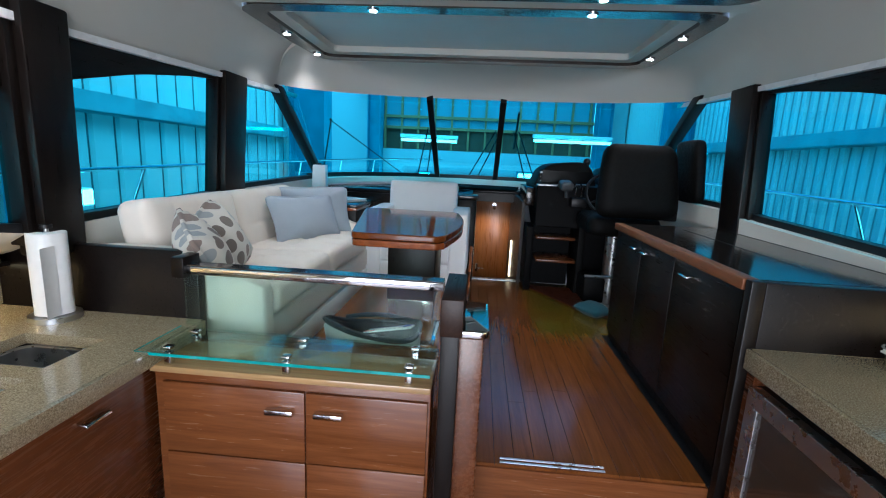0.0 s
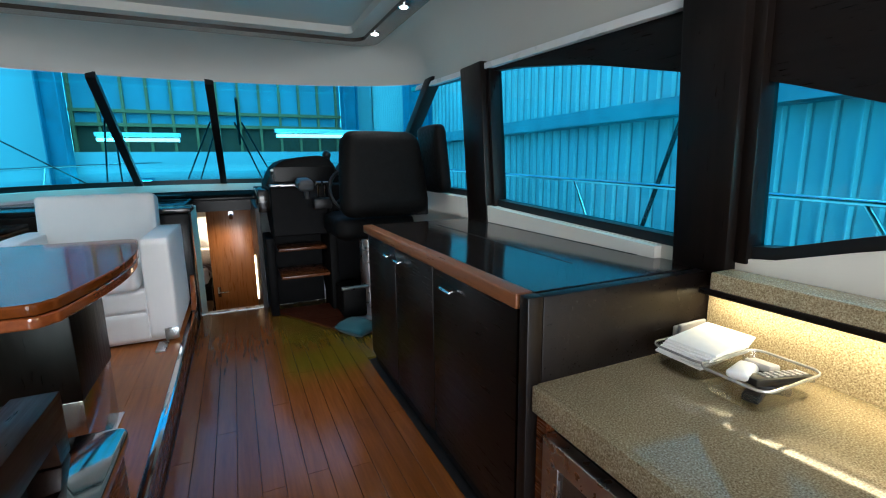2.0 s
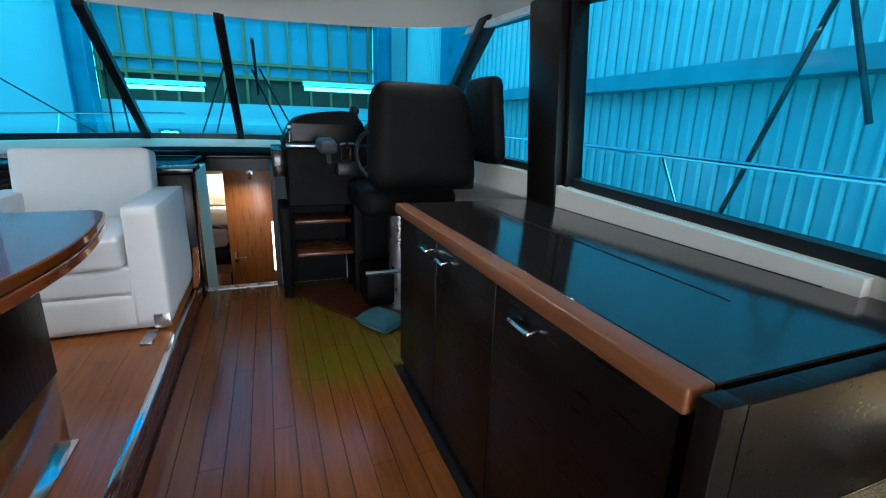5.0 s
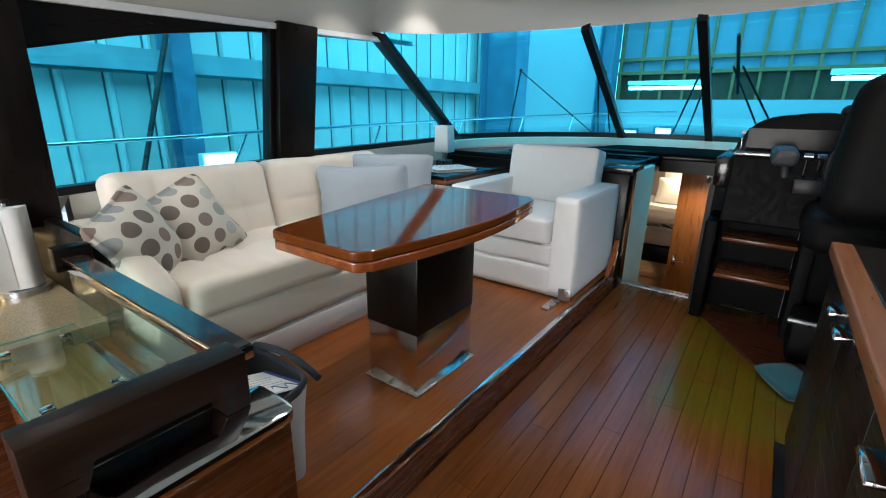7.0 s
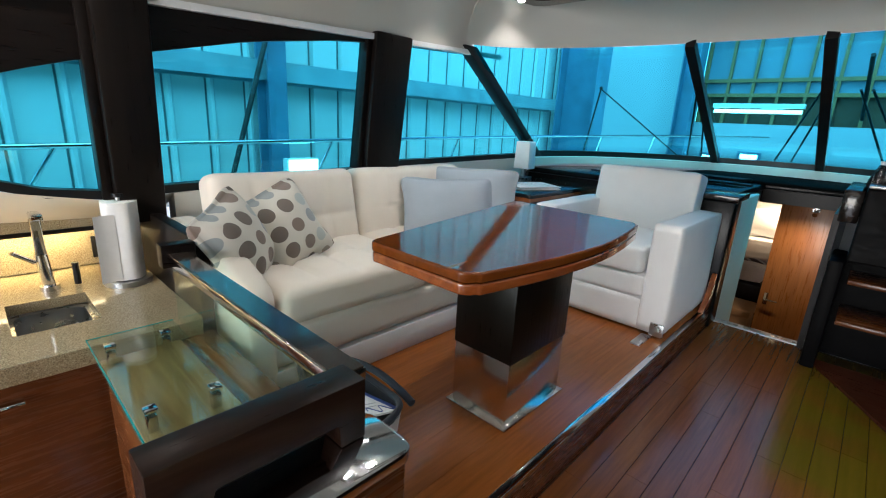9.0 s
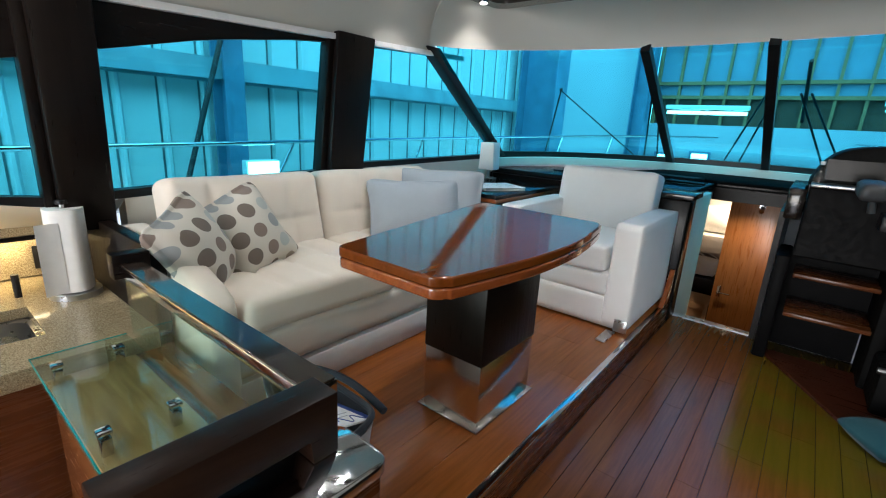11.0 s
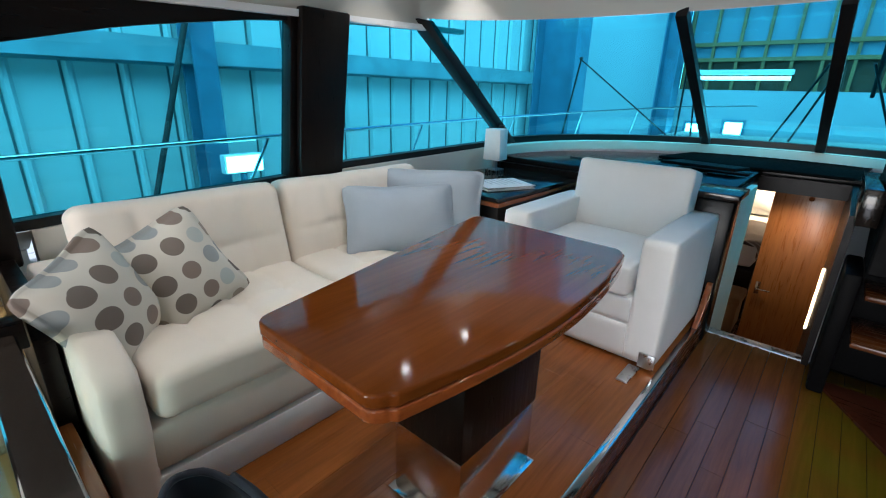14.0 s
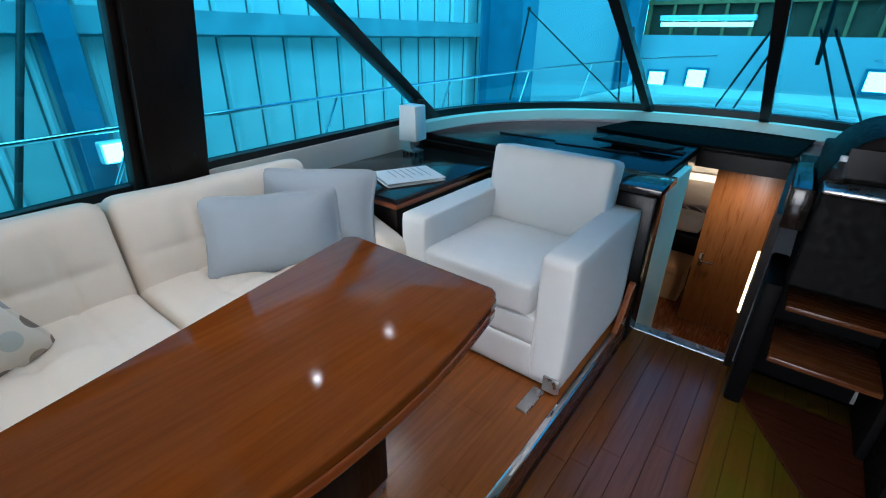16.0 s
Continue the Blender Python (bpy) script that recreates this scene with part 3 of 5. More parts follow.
# ---- settee ----
def settee():
    t = thing("settee", "cream leather settee with a tufted back on a white plinth", "sofa", -1.25, 6.1, PZ)
    y0, y1, xf, xb = 5.045, 6.86, -0.815, -1.60
    boxpart("plinth", M_CHAIR, t, xb, xf, y0 + 0.02, y1, PZ, PZ + 0.125, 0.01, "white upholstered plinth")
    bm = bmesh.new()
    cushion(bm, pose((xf + xb) / 2, (y0 + y1) / 2, PZ + 0.21), xf - xb, y1 - y0, 0.16, 10, 0.03, 0.02)
    part("front_panel", bm, M_LEATHER, t)
    ym = 5.90
    for a, b in ((y0 + 0.12, ym), (ym, y1 - 0.12)):
        cuts = [(1, -0.5, 0.016), (1, 0.0, 0.016), (1, 0.5, 0.016), (0, 0.0, 0.014)]
        n = [(0.0, v, 0.010) for v in (-0.5, 0.0, 0.5)]
        bm = bmesh.new()
        cushion(bm, pose(-1.105, (a + b) / 2, PZ + 0.36), 0.60, b - a - 0.006, 0.155, 34, 0.045, 0.07, 0, n, 0.005, a, cuts)
        part("seat_cushion", bm, M_LEATHER, t)
        bm = bmesh.new()
        cushion(bm, pose(-1.435, (a + b) / 2, PZ + 0.54, 0, 79, 0), 0.45, b - a - 0.008, 0.17, 34, 0.05, 0.06, 0, n, 0.005, b, [(1, v, 0.012) for v in (-0.5, 0.0, 0.5)] + [(0, 0.0, 0.010)])
        part("back_cushion", bm, M_LEATHER, t)
    for a, b in ((y0, y0 + 0.115), (y1 - 0.13, y1)):
        bm = bmesh.new()
        cushion(bm, pose(-1.21, (a + b) / 2, PZ + 0.30), 0.80 if b < 6 else 0.76, b - a, 0.55, 10, 0.035, 0.02, 0, (), 0.003, a)
        for v in bm.verts:
            v.co.z = PZ + (v.co.z - PZ) * (1 - 0.22 * max(0.0, (v.co.x + 1.25) / 0.44) ** 1.3)
        part("armrest", bm, M_LEATHER, t)
    return t


settee()


def dot_material():
    def build(nt, b):
        tc = nt.nodes.new("ShaderNodeTexCoord")
        mp = nt.nodes.new("ShaderNodeMapping")
        mp.inputs["Scale"].default_value = (1, 1, 0)
        link(nt, tc.outputs["Object"], mp.inputs["Vector"])
        vo = nt.nodes.new("ShaderNodeTexVoronoi")
        vo.inputs["Scale"].default_value = 11.6
        vo.inputs["Randomness"].default_value = 0.2
        link(nt, mp.outputs[0], vo.inputs["Vector"])
        dots = ramp(nt, vo.outputs["Distance"], [(0.0, (1, 1, 1)), (0.37, (1, 1, 1)), (0.385, (0, 0, 0))])
        sep = nt.nodes.new("ShaderNodeSeparateColor")
        link(nt, vo.outputs["Color"], sep.inputs[0])
        c = ramp(nt, sep.outputs[0], [(0.0, (0.16, 0.13, 0.11)), (0.3, (0.30, 0.32, 0.32)), (0.5, (0.22, 0.17, 0.14)), (0.65, (0.42, 0.46, 0.44)), (0.85, (0.33, 0.28, 0.23))])
        r = c.node.color_ramp
        r.interpolation = "CONSTANT"
        link(nt, mix_colour(nt, dots, (0.60, 0.57, 0.50), c, "MIX"), b.inputs["Base Color"])
        b.inputs["Roughness"].default_value = 0.8
        b.inputs["Sheen Weight"].default_value = 0.1
        bump(nt, b, noise_tex(nt, coords(nt), 700, 2), 0.3, 0.002)
    return material("dotted_cotton", build)


M_DOTS = dot_material()


def pillow(label, mat, m, sx, sy, sz, seed, group):
    bm = bmesh.new()
    cushion(bm, Matrix.Identity(4), sx, sy, sz, 14, 0.05, 0.25, 0.75, (), 0.012, seed)
    ob = part("throw_pillow", bm, mat, None, "", 60)
    ob.matrix_basis = m
    return tagged(ob, label, "pillow", group)


pillow("cream pillow with grey and brown dots on the settee", M_DOTS, pose(-1.13, 5.165, PZ + 0.535, 0, 64, 34) @ pose(0, 0, 0, 0, 0, 20), 0.36, 0.33, 0.14, 1, "dotted pillows")
pillow("cream dotted pillow leaning on the settee back", M_DOTS, pose(-1.19, 5.39, PZ + 0.555, 0, 64, 4) @ pose(0, 0, 0, 0, 0, 22), 0.36, 0.33, 0.14, 7, "dotted pillows")
pillow("blue-grey linen pillow in front of its pair", M_BLUE, pose(-1.15, 6.38, PZ + 0.56, 0, 66, -30), 0.34, 0.54, 0.13, 3, "blue pillows")
pillow("blue-grey linen pillow in the settee corner", M_BLUE, pose(-1.17, 6.62, PZ + 0.585, 0, 70, -54), 0.38, 0.52, 0.13, 4, "blue pillows")


# ---- dining table ----
def dining_table():
    t = thing("dining_table", "glossy cherry dining table on a dark pedestal", "table", -0.36, 5.9, PZ)
    x0, x1, y0, y1, r = -0.53, -0.10, 5.32, 6.43, 0.05
    out = []
    for f in span(0.04, 0.96, 16):
        out.append((x1 + 0.07 * math.sin(math.pi * f) + 0.01 * f, y0 + f * (y1 - y0)))
    for cx, cy, a0, q in ((x1 + 0.01 - r, y1 - r, 0, 0), (x0 - 0.20 + r, y1 - r, 90, 0), (x0 + r, y0 + r, 180, 0), (x1 - r, y0 + r, 270, 0)):
        for k in range(1, 6):
            a = radians(a0 + 15 * k)
            out.append((cx + r * math.cos(a), cy + r * math.sin(a)))
    for nm, z0, z1, d in (("tabletop", 0.629, 0.659, 0.0), ("lower_leaf", 0.594, 0.626, 0.004)):
        bm = bmesh.new()
        o = [((x + 0.37) * (1 - d) - 0.37, (y - 6.0) * (1 - d) + 6.0) for x, y in out]
        prism(bm, o, 2, PZ + z0, PZ + z1, 0.010, 3)
        part(nm, bm, M_TABLE if nm == "tabletop" else M_TABLE_EDGE, t, "", 12)
    boxpart("pedestal", M_WENGE_Z, t, -0.41, -0.155, 5.64, 6.01, PZ + 0.25, PZ + 0.594, 0.006, "dark upper pedestal")
    boxpart("plinth", M_MIRROR, t, -0.405, -0.16, 5.645, 6.005, PZ + 0.010, PZ + 0.25, 0.001, "mirror-polished lower pedestal")
    bm = bmesh.new()
    box(bm, -0.422, -0.143, 5.626, 6.024, PZ, PZ + 0.010, 0.004)
    part("base_plate", bm, M_CHROME, t, "polished chrome base plate", 40)
    for y in (5.5, 6.2):
        boxpart("catch", M_STEEL, t, -0.22, -0.15, y, y + 0.05, PZ + 0.569, PZ + 0.595, 0.004)
    return t


dining_table()


# ---- armchair ----
def armchair():
    t = thing("armchair", "white leather armchair facing the dining table", "armchair", -0.5, 7.45, PZ)
    x0, x1, y0, y1 = -0.86, -0.02, 6.83, 7.58
    bm = bmesh.new()
    cushion(bm, pose((x0 + x1) / 2, (y0 + y1) / 2 + 0.005, PZ + 0.165), x1 - x0 - 0.03, y1 - y0 - 0.02, 0.31, 8, 0.012, 0.0)
    part("base", bm, M_CHAIR, t)
    for a, b in ((x0, x0 + 0.145), (x1 - 0.145, x1)):
        bm = bmesh.new()
        cushion(bm, pose((a + b) / 2, (y0 + y1) / 2, PZ + 0.31), b - a, y1 - y0, 0.57, 14, 0.016, 0.0, 0, (), 0.002, a)
        part("armrest", bm, M_CHAIR, t)
    bm = bmesh.new()
    cushion(bm, pose(-0.455, 7.10, PZ + 0.385), 0.535, 0.56, 0.15, 14, 0.024, 0.05, 0, (), 0.004, 2)
    part("seat_cushion", bm, M_CHAIR, t)
    bm = bmesh.new()
    cushion(bm, pose(-0.455, 7.50, PZ + 0.60, 80, 0, 0), 0.62, 0.42, 0.18, 16, 0.026, 0.03, 0, (), 0.004, 5)
    part("back_cushion", bm, M_CHAIR, t)
    for z0, z1 in ((0.02, 0.185), (0.19, 0.31)):
        bm = bmesh.new()
        cushion(bm, pose((x0 + x1) / 2, y0 + 0.03, PZ + (z0 + z1) / 2), x1 - x0 - 0.295, 0.05, z1 - z0, 6, 0.012, 0.0, 0, (), 0.002, z0)
        part("front_panel", bm, M_CHAIR, t)
    boxpart("rear_panel", M_CHAIR, t, x0 + 0.14, x1 - 0.14, 7.44, 7.56, PZ + 0.1, PZ + 0.56, 0.02)
    boxpart("floor_bracket", M_STEEL, t, -0.09, -0.02, 6.816, 6.828, PZ + 0.015, PZ + 0.085, 0.003, "steel hold-down bracket")
    boxpart("floor_strap", M_STEEL, t, -0.125, -0.075, 6.67, 6.82, PZ, PZ + 0.012, 0.004, "steel floor strap")
    return t


armchair()


# ---- sideboard ----
def handle(parent, x, y, z, s=-1):
    bm = bmesh.new()
    prism(bm, [(x, z + 0.012), (x + s * 0.03, z + 0.008), (x + s * 0.034, z), (x + s * 0.028, z - 0.002), (x, z + 0.004)], 1, y - 0.045, y + 0.045, 0.0015)
    ob = part("handle", bm, M_CHROME, parent, "chrome pull handle", 40)
    return ob


def sideboard():
    t = thing("sideboard", "low dark wenge sideboard with a glossy top and cherry edge", "cabinet", 1.35, 5.7, 0)
    boxpart("carcass", M_WENGE_Z, t, 1.005, RX - 0.005, 4.885, 6.37, 0.0, 0.755)
    for a, b, h in ((4.90, 5.46, 5.30), (5.465, 5.90, 5.82), (5.905, 6.36, 5.98)):
        d = boxpart("door", M_WENGE, t, 0.985, 1.005, a, b, 0.06, 0.75, 0.003)
        handle(d, 0.986, h, 0.695)
    bm = bmesh.new()
    box(bm, 1.02, RX - 0.004, 4.88, 6.38, 0.758, 0.792, 0.003)
    part("top", bm, M_WENGE_TOP, t, "glossy dark top")
    bm = bmesh.new()
    box(bm, 0.965, 1.02, 4.88, 6.38, 0.752, 0.794, 0.006, 3)
    part("edge_strip", bm, M_EDGE_SATIN, t, "rounded cherry wood edge strip", 40)
    boxpart("end_panel", M_WENGE, t, 1.015, RX - 0.004, 4.83, 4.868, GZ + 0.02, 0.792, 0.003, "dark end panel above the countertop")
    boxpart("end_post", M_WENGE_Z, t, 0.968, 1.014, 4.83, 4.868, GZ + 0.02, 0.795, 0.004, "dark corner post")
    for x in (1.33, 1.62):
        boxpart("lid_joint", M_BLACK, t, x, x + 0.004, 5.1, 6.2, 0.791, 0.7935)
    return t


sideboard()
bm = bmesh.new()
ys = span(5.03, 7.9, 20)
band(bm, ys, [0.792] * 21, [lerp_curve(y, SILL) - 0.008 for y in ys], RX - 0.035, RX - 0.002)
struct("trim_east_coaming", bm, M_LINING, "pale raised coaming between sideboard and window", 30, "trim")


# ---- helm ----
def helm_console():
    t = thing("helm_console", "dark helm console with hooded dash and wooden steps", "helm console", 1.1, 7.8, 0)
    bm = bmesh.new()
    prism(bm, [(7.46, 0), (7.82, 0), (8.55, 0.9), (8.55, 1.0), (7.78, 1.0), (7.5, 0.975)], 0, 0.985, RX, 0.01)
    part("body", bm, M_CONSOLE, t, "dark console body")
    bm = bmesh.new()
    prism(bm, [(7.46, 0.60), (7.82, 0.60), (8.55, 0.9), (8.55, 1.0), (7.78, 1.0), (7.5, 0.965)], 0, 0.572, 0.985, 0.01)
    part("upper_panel", bm, M_CONSOLE, t, "dark upper console panel")
    for a, b, q0, q1 in ((0.555, 1.13, 1.145, 1.205), (1.15, 1.62, 1.16, 1.12)):
        arch = [(a + (b - a) * f, 0.97 + (q0 + (q1 - q0) * f - 0.97) * (1 - abs(2 * f - 1) ** 5) + 0.012 * math.sin(math.pi * f)) for f in span(0.0, 1.0, 20)]
        bm = bmesh.new()
        prism(bm, [(a, 0.966)] + arch[1:-1] + [(b, 0.966)], 1, 7.63, 8.20, 0.012, 2)
        h = part("hood", bm, M_BLACK_SOFT, t, "black arched instrument hood", 40)
        bm = bmesh.new()
        box(bm, a + 0.06, b - 0.06, 7.622, 7.629, 1.0, min(q0, q1) - 0.035, 0.002)
        part("screen", bm, M_DASH, h, "dark glossy instrument screen")
    bm = bmesh.new()
    cushion(bm, pose(0.80, 7.36, 0.985, 12, 0, 8), 0.11, 0.13, 0.075, 8, 0.025, 0.1)
    tube(bm, (0.82, 7.40, 0.88), (0.81, 7.38, 0.96), 0.016)
    part("joystick_pad", bm, M_PADGREY, t, "grey rounded control pad", 60)
    boxpart("ledge", M_STEEL, t, 0.575, 0.86, 7.47, 7.625, 0.967, 0.985, 0.006, "pale metal ledge")
    for z, y in ((0.31, 7.37), (0.505, 7.46)):
        boxpart("step_tread", M_TREAD, t, 0.60, 0.955, y + 0.03, 7.79, z - 0.025, z, 0.006, "dark cherry wood step tread")
    boxpart("step_side", M_CONSOLE, t, 0.508, 0.572, 7.44, 7.8, 0, 0.60, 0.012)
    boxpart("step_side", M_BLACK_SOFT, t, 0.957, 1.02, 7.38, 7.7, 0, 0.64, 0.012)
    boxpart("step_riser", M_CONSOLE, t, 0.572, 0.957, 7.75, 7.8, 0, 0.6)
    boxpart("lower_box", M_BLACK_SOFT, t, 0.98, 1.20, 7.1, 7.37, 0.02, 0.24, 0.02, "black footrest box")
    # wheel
    bm = bmesh.new()
    c = Vector((1.16, 7.32, 0.93))
    q = Euler((radians(62), 0, 0)).to_matrix()
    path_tube(bm, [c + q @ Vector((0.19 * math.cos(k * math.pi / 16), 0.19 * math.sin(k * math.pi / 16), 0)) for k in range(33)], 0.014)
    for k in range(3):
        a = radians(90 + 120 * k)
        tube(bm, c, c + q @ Vector((0.19 * math.cos(a), 0.19 * math.sin(a), 0)), 0.009)
    tube(bm, c, c + Vector((0, 0.2, -0.08)), 0.022)
    part("steering_wheel", bm, M_BLACK, t, "black steering wheel", 40)
    # throttle levers
    bm = bmesh.new()
    box(bm, 0.86, 0.99, 7.35, 7.48, 0.80, 0.88, 0.01)
    part("throttle_base", bm, M_BLACK, t, "", 40)
    bm = bmesh.new()
    for x in (0.895, 0.945):
        tube(bm, (x, 7.4, 0.87), (x, 7.34, 0.985), 0.008)
        tube(bm, (x - 0.018, 7.335, 0.99), (x + 0.018, 7.335, 0.99), 0.016)
    part("throttle", bm, M_CHROME, t, "chrome twin throttle", 40)
    bm = bmesh.new()
    bmesh.ops.create_uvsphere(bm, u_segments=16, v_segments=10, radius=0.035)
    bmesh.ops.translate(bm, verts=bm.verts, vec=(1.03, 7.68, 1.20))
    tube(bm, (1.03, 7.68, 1.15), (1.03, 7.68, 1.19), 0.025)
    part("compass", bm, M_BLACK, t, "small round compass", 40)
    return t


helm_console()


def helm_seat():
    t = thing("pilot_chair", "black upholstered helm seat on a pedestal", "chair", 1.25, 6.95, 0)
    bm = bmesh.new()
    cushion(bm, pose(1.25, 6.88, 1.055, 84, 0, 0), 0.58, 0.56, 0.17, 16, 0.085, 0.05, 0, (), 0.004, 3, [(1, -0.35, 0.01)])
    for v in bm.verts:
        f = (v.co.z - 0.78) / 0.55
        v.co.x = 1.25 + (v.co.x - 1.25) * (1.04 - 0.16 * max(0, f) ** 2.5) - 0.012 * f
    part("backrest", bm, M_BLACK_SOFT, t)
    bm = bmesh.new()
    cushion(bm, pose(1.20, 7.15, 0.70), 0.56, 0.52, 0.16, 8, 0.06, 0.05)
    part("seat", bm, M_BLACK_SOFT, t)
    bm = bmesh.new()
    cushion(bm, pose(1.60, 6.85, 1.15, 0, -6, 0), 0.085, 0.36, 0.44, 8, 0.035, 0.02)
    part("armrest", bm, M_BLACK_SOFT, t, "upright black armrest")
    bm = bmesh.new()
    tube(bm, (1.2, 7.15, 0.0), (1.2, 7.15, 0.64), 0.07, 16)
    tube(bm, (1.2, 7.15, 0.0), (1.2, 7.15, 0.02), 0.16, 20)
    tube(bm, (0.95, 6.98, 0.28), (1.42, 6.98, 0.28), 0.014)
    part("pedestal", bm, M_STEEL, t, "steel seat pedestal", 40)
    bm = bmesh.new()
    box(bm, 1.46, 1.56, 6.86, 6.96, 0.772, 0.90, 0.01)
    part("bracket", bm, M_BLACK, t)
    return t


helm_seat()


# ---- dash and nook console forward of the armchair ----
bm = bmesh.new()
out = [(-1.58, 7.86), (-0.02, 7.86), (-0.02, 8.8), (0.52, 8.8), (0.52, 7.86), (RX - 0.02, 7.86)]
arc = [(screen_base(a).x, screen_base(a).y - 0.03) for a in span(86, -86, 30)]
prism(bm, out + arc, 2, 0.79, 0.838, 0.004)
tagged(part("dash_top", bm, M_DASH, None, "", 40), "dark glossy dash shelf below the windscreen", "dash", "", "structure")
bm = bmesh.new()
box(bm, -1.6, -0.24, 7.82, 7.86, PZ, 0.80)
struct("wall_dash_front", bm, M_WENGE, "dark front panel below the dash", 0, "wall")
bm = bmesh.new()
box(bm, -0.03, 0.53, 8.76, 8.82, 0.70, 0.80)
struct("trim_dash_lip", bm, M_WENGE, "dark lip over the companionway", 0, "trim")

bm = bmesh.new()
prism(bm, [(-0.72, 8.77), (-0.1, 8.66), (0.47, 8.66), (0.56, 9.4), (-0.52, 9.7)], 2, 0.840, 0.862, 0.006)
tagged(part("dash_hatch", bm, M_HATCH, None, "", 30), "matt black hatch plate on the dash above the companionway", "hatch")


def nook_console():
    t = thing("nook_console", "dark narrow console beside the armchair", "console", -0.13, 8., PZ)
    boxpart("body", M_WENGE_Z, t, -0.21, -0.012, 7.62, 8.4, PZ, 0.80, 0.004)
    boxpart("corner_post", M_DASH, t, -0.225, 0.03, 7.585, 7.755, 0.0, 0.80, 0.012, "dark rounded corner post")
    boxpart("top", M_WENGE_TOP, t, -0.235, 0.045, 7.57, 7.856, 0.805, 0.8385, 0.004, "dark glossy top")
    return t


nook_console()


bm = bmesh.new()
box(bm, 0.488, 0.57, 7.60, 8.3, 0.775, 0.945, 0.008)
struct("trim_companionway_cheek", bm, M_WENGE_TOP, "dark glossy cheek between companionway and helm", 40, "trim")


# ---- side table ----
def side_table():
    t = thing("side_table", "dark corner side table with a cherry edge", "side table", -1.25, 7.5, PZ)
    boxpart("body", M_WENGE_Z, t, -1.58, -0.93, 6.875, 7.79, PZ, 0.715, 0.004)
    boxpart("top", M_WENGE_TOP, t, -1.59, -0.925, 6.87, 7.8, 0.74, 0.765, 0.004, "dark glossy top")
    boxpart("edge", M_TABLE_EDGE, t, -1.59, -0.922, 6.867, 7.8, 0.715, 0.739, 0.004, "cherry wood edge")
    return t


side_table()


# ---- galley, port side ----
def galley_port():
    t = thing("galley_cabinet", "dark cherry galley cabinet below the port countertop", "cabinet", -1.3, 3.4, GZ)
    boxpart("carcass", M_CHERRY_Y, t, -1.93, -1.075, 1.05, 4.90, GZ, 0.268)
    boxpart("top_rail", M_CHERRY_Y, t, -1.095, -1.0755, 1.05, 4.90, 0.2685, 0.412)
    for i in range(5):
        a = 1.3 + i * 0.7
        d = boxpart("door", M_CHERRY_Y, t, -1.075, -1.058, a, a + 0.69, GZ + 0.09, 0.40, 0.003)
        handle(d, -1.057, a + 0.35, 0.33, 1)


galley_port()


def slab_with_holes(bm, x0, x1, y0, y1, z0, z1, holes):
    """A slab with rectangular openings, cut into cells."""
    xs = sorted({x0, x1, *[v for h in holes for v in h[:2]]})
    ys = sorted({y0, y1, *[v for h in holes for v in h[2:]]})
    for a, b in zip(xs, xs[1:]):
        for c, d in zip(ys, ys[1:]):
            if not any(h[0] <= a and b <= h[1] and h[2] <= c and d <= h[3] for h in holes):
                box(bm, a, b, c, d, z0, z1)
    bmesh.ops.remove_doubles(bm, verts=bm.verts, dist=1e-5)


SINKS = ((-1.55, -1.24, 4.50, 4.73), (-1.60, -1.22, 4.04, 4.43))
bm = bmesh.new()
slab_with_holes(bm, -1.94, -1.04, 1.05, 4.985, 0.415, 0.455, SINKS)
port_top = thing("countertop", "speckled beige stone countertop with two sinks", "countertop", -1.5, 3.0, 0.415, "galley countertops")
part("slab", bm, M_STONE, port_top)
boxpart("front_edge", M_STONE, port_top, -1.042, -1.022, 1.05, 4.98, 0.395, 0.4555, 0.004, "thick rounded front edge")


def sink(x0, x1, y0, y1, label):
    t = thing("sink", label, "sink", (x0 + x1) / 2, (y0 + y1) / 2, 0.275, "galley sinks")
    bm = bmesh.new()
    o = rounded_outline(x0 - 0.006, x1 + 0.006, y0 - 0.006, y1 + 0.006, 0.06)
    i_ = rounded_outline(x0 + 0.012, x1 - 0.012, y0 + 0.012, y1 - 0.012, 0.05)
    rings = [[bm.verts.new((*p, z)) for p in q] for q, z in ((o, 0.413), (i_, 0.41), (i_, 0.285))]
    n = len(o)
    for a, b in zip(rings, rings[1:]):
        for k in range(n):
            bm.faces.new((a[k], a[(k + 1) % n], b[(k + 1) % n], b[k]))
    bm.faces.new(rings[-1])
    bmesh.ops.recalc_face_normals(bm, faces=bm.faces)
    part("basin", bm, M_STEEL, t, "", 40)
    bm = bmesh.new()
    tube(bm, ((x0 + x1) / 2, (y0 + y1) / 2, 0.286), ((x0 + x1) / 2, (y0 + y1) / 2, 0.292), 0.03, 16)
    part("drain", bm, M_CHROME, t)


sink(*SINKS[0], "small rectangular steel sink set in the countertop")
sink(*SINKS[1], "larger rectangular steel sink set in the countertop")

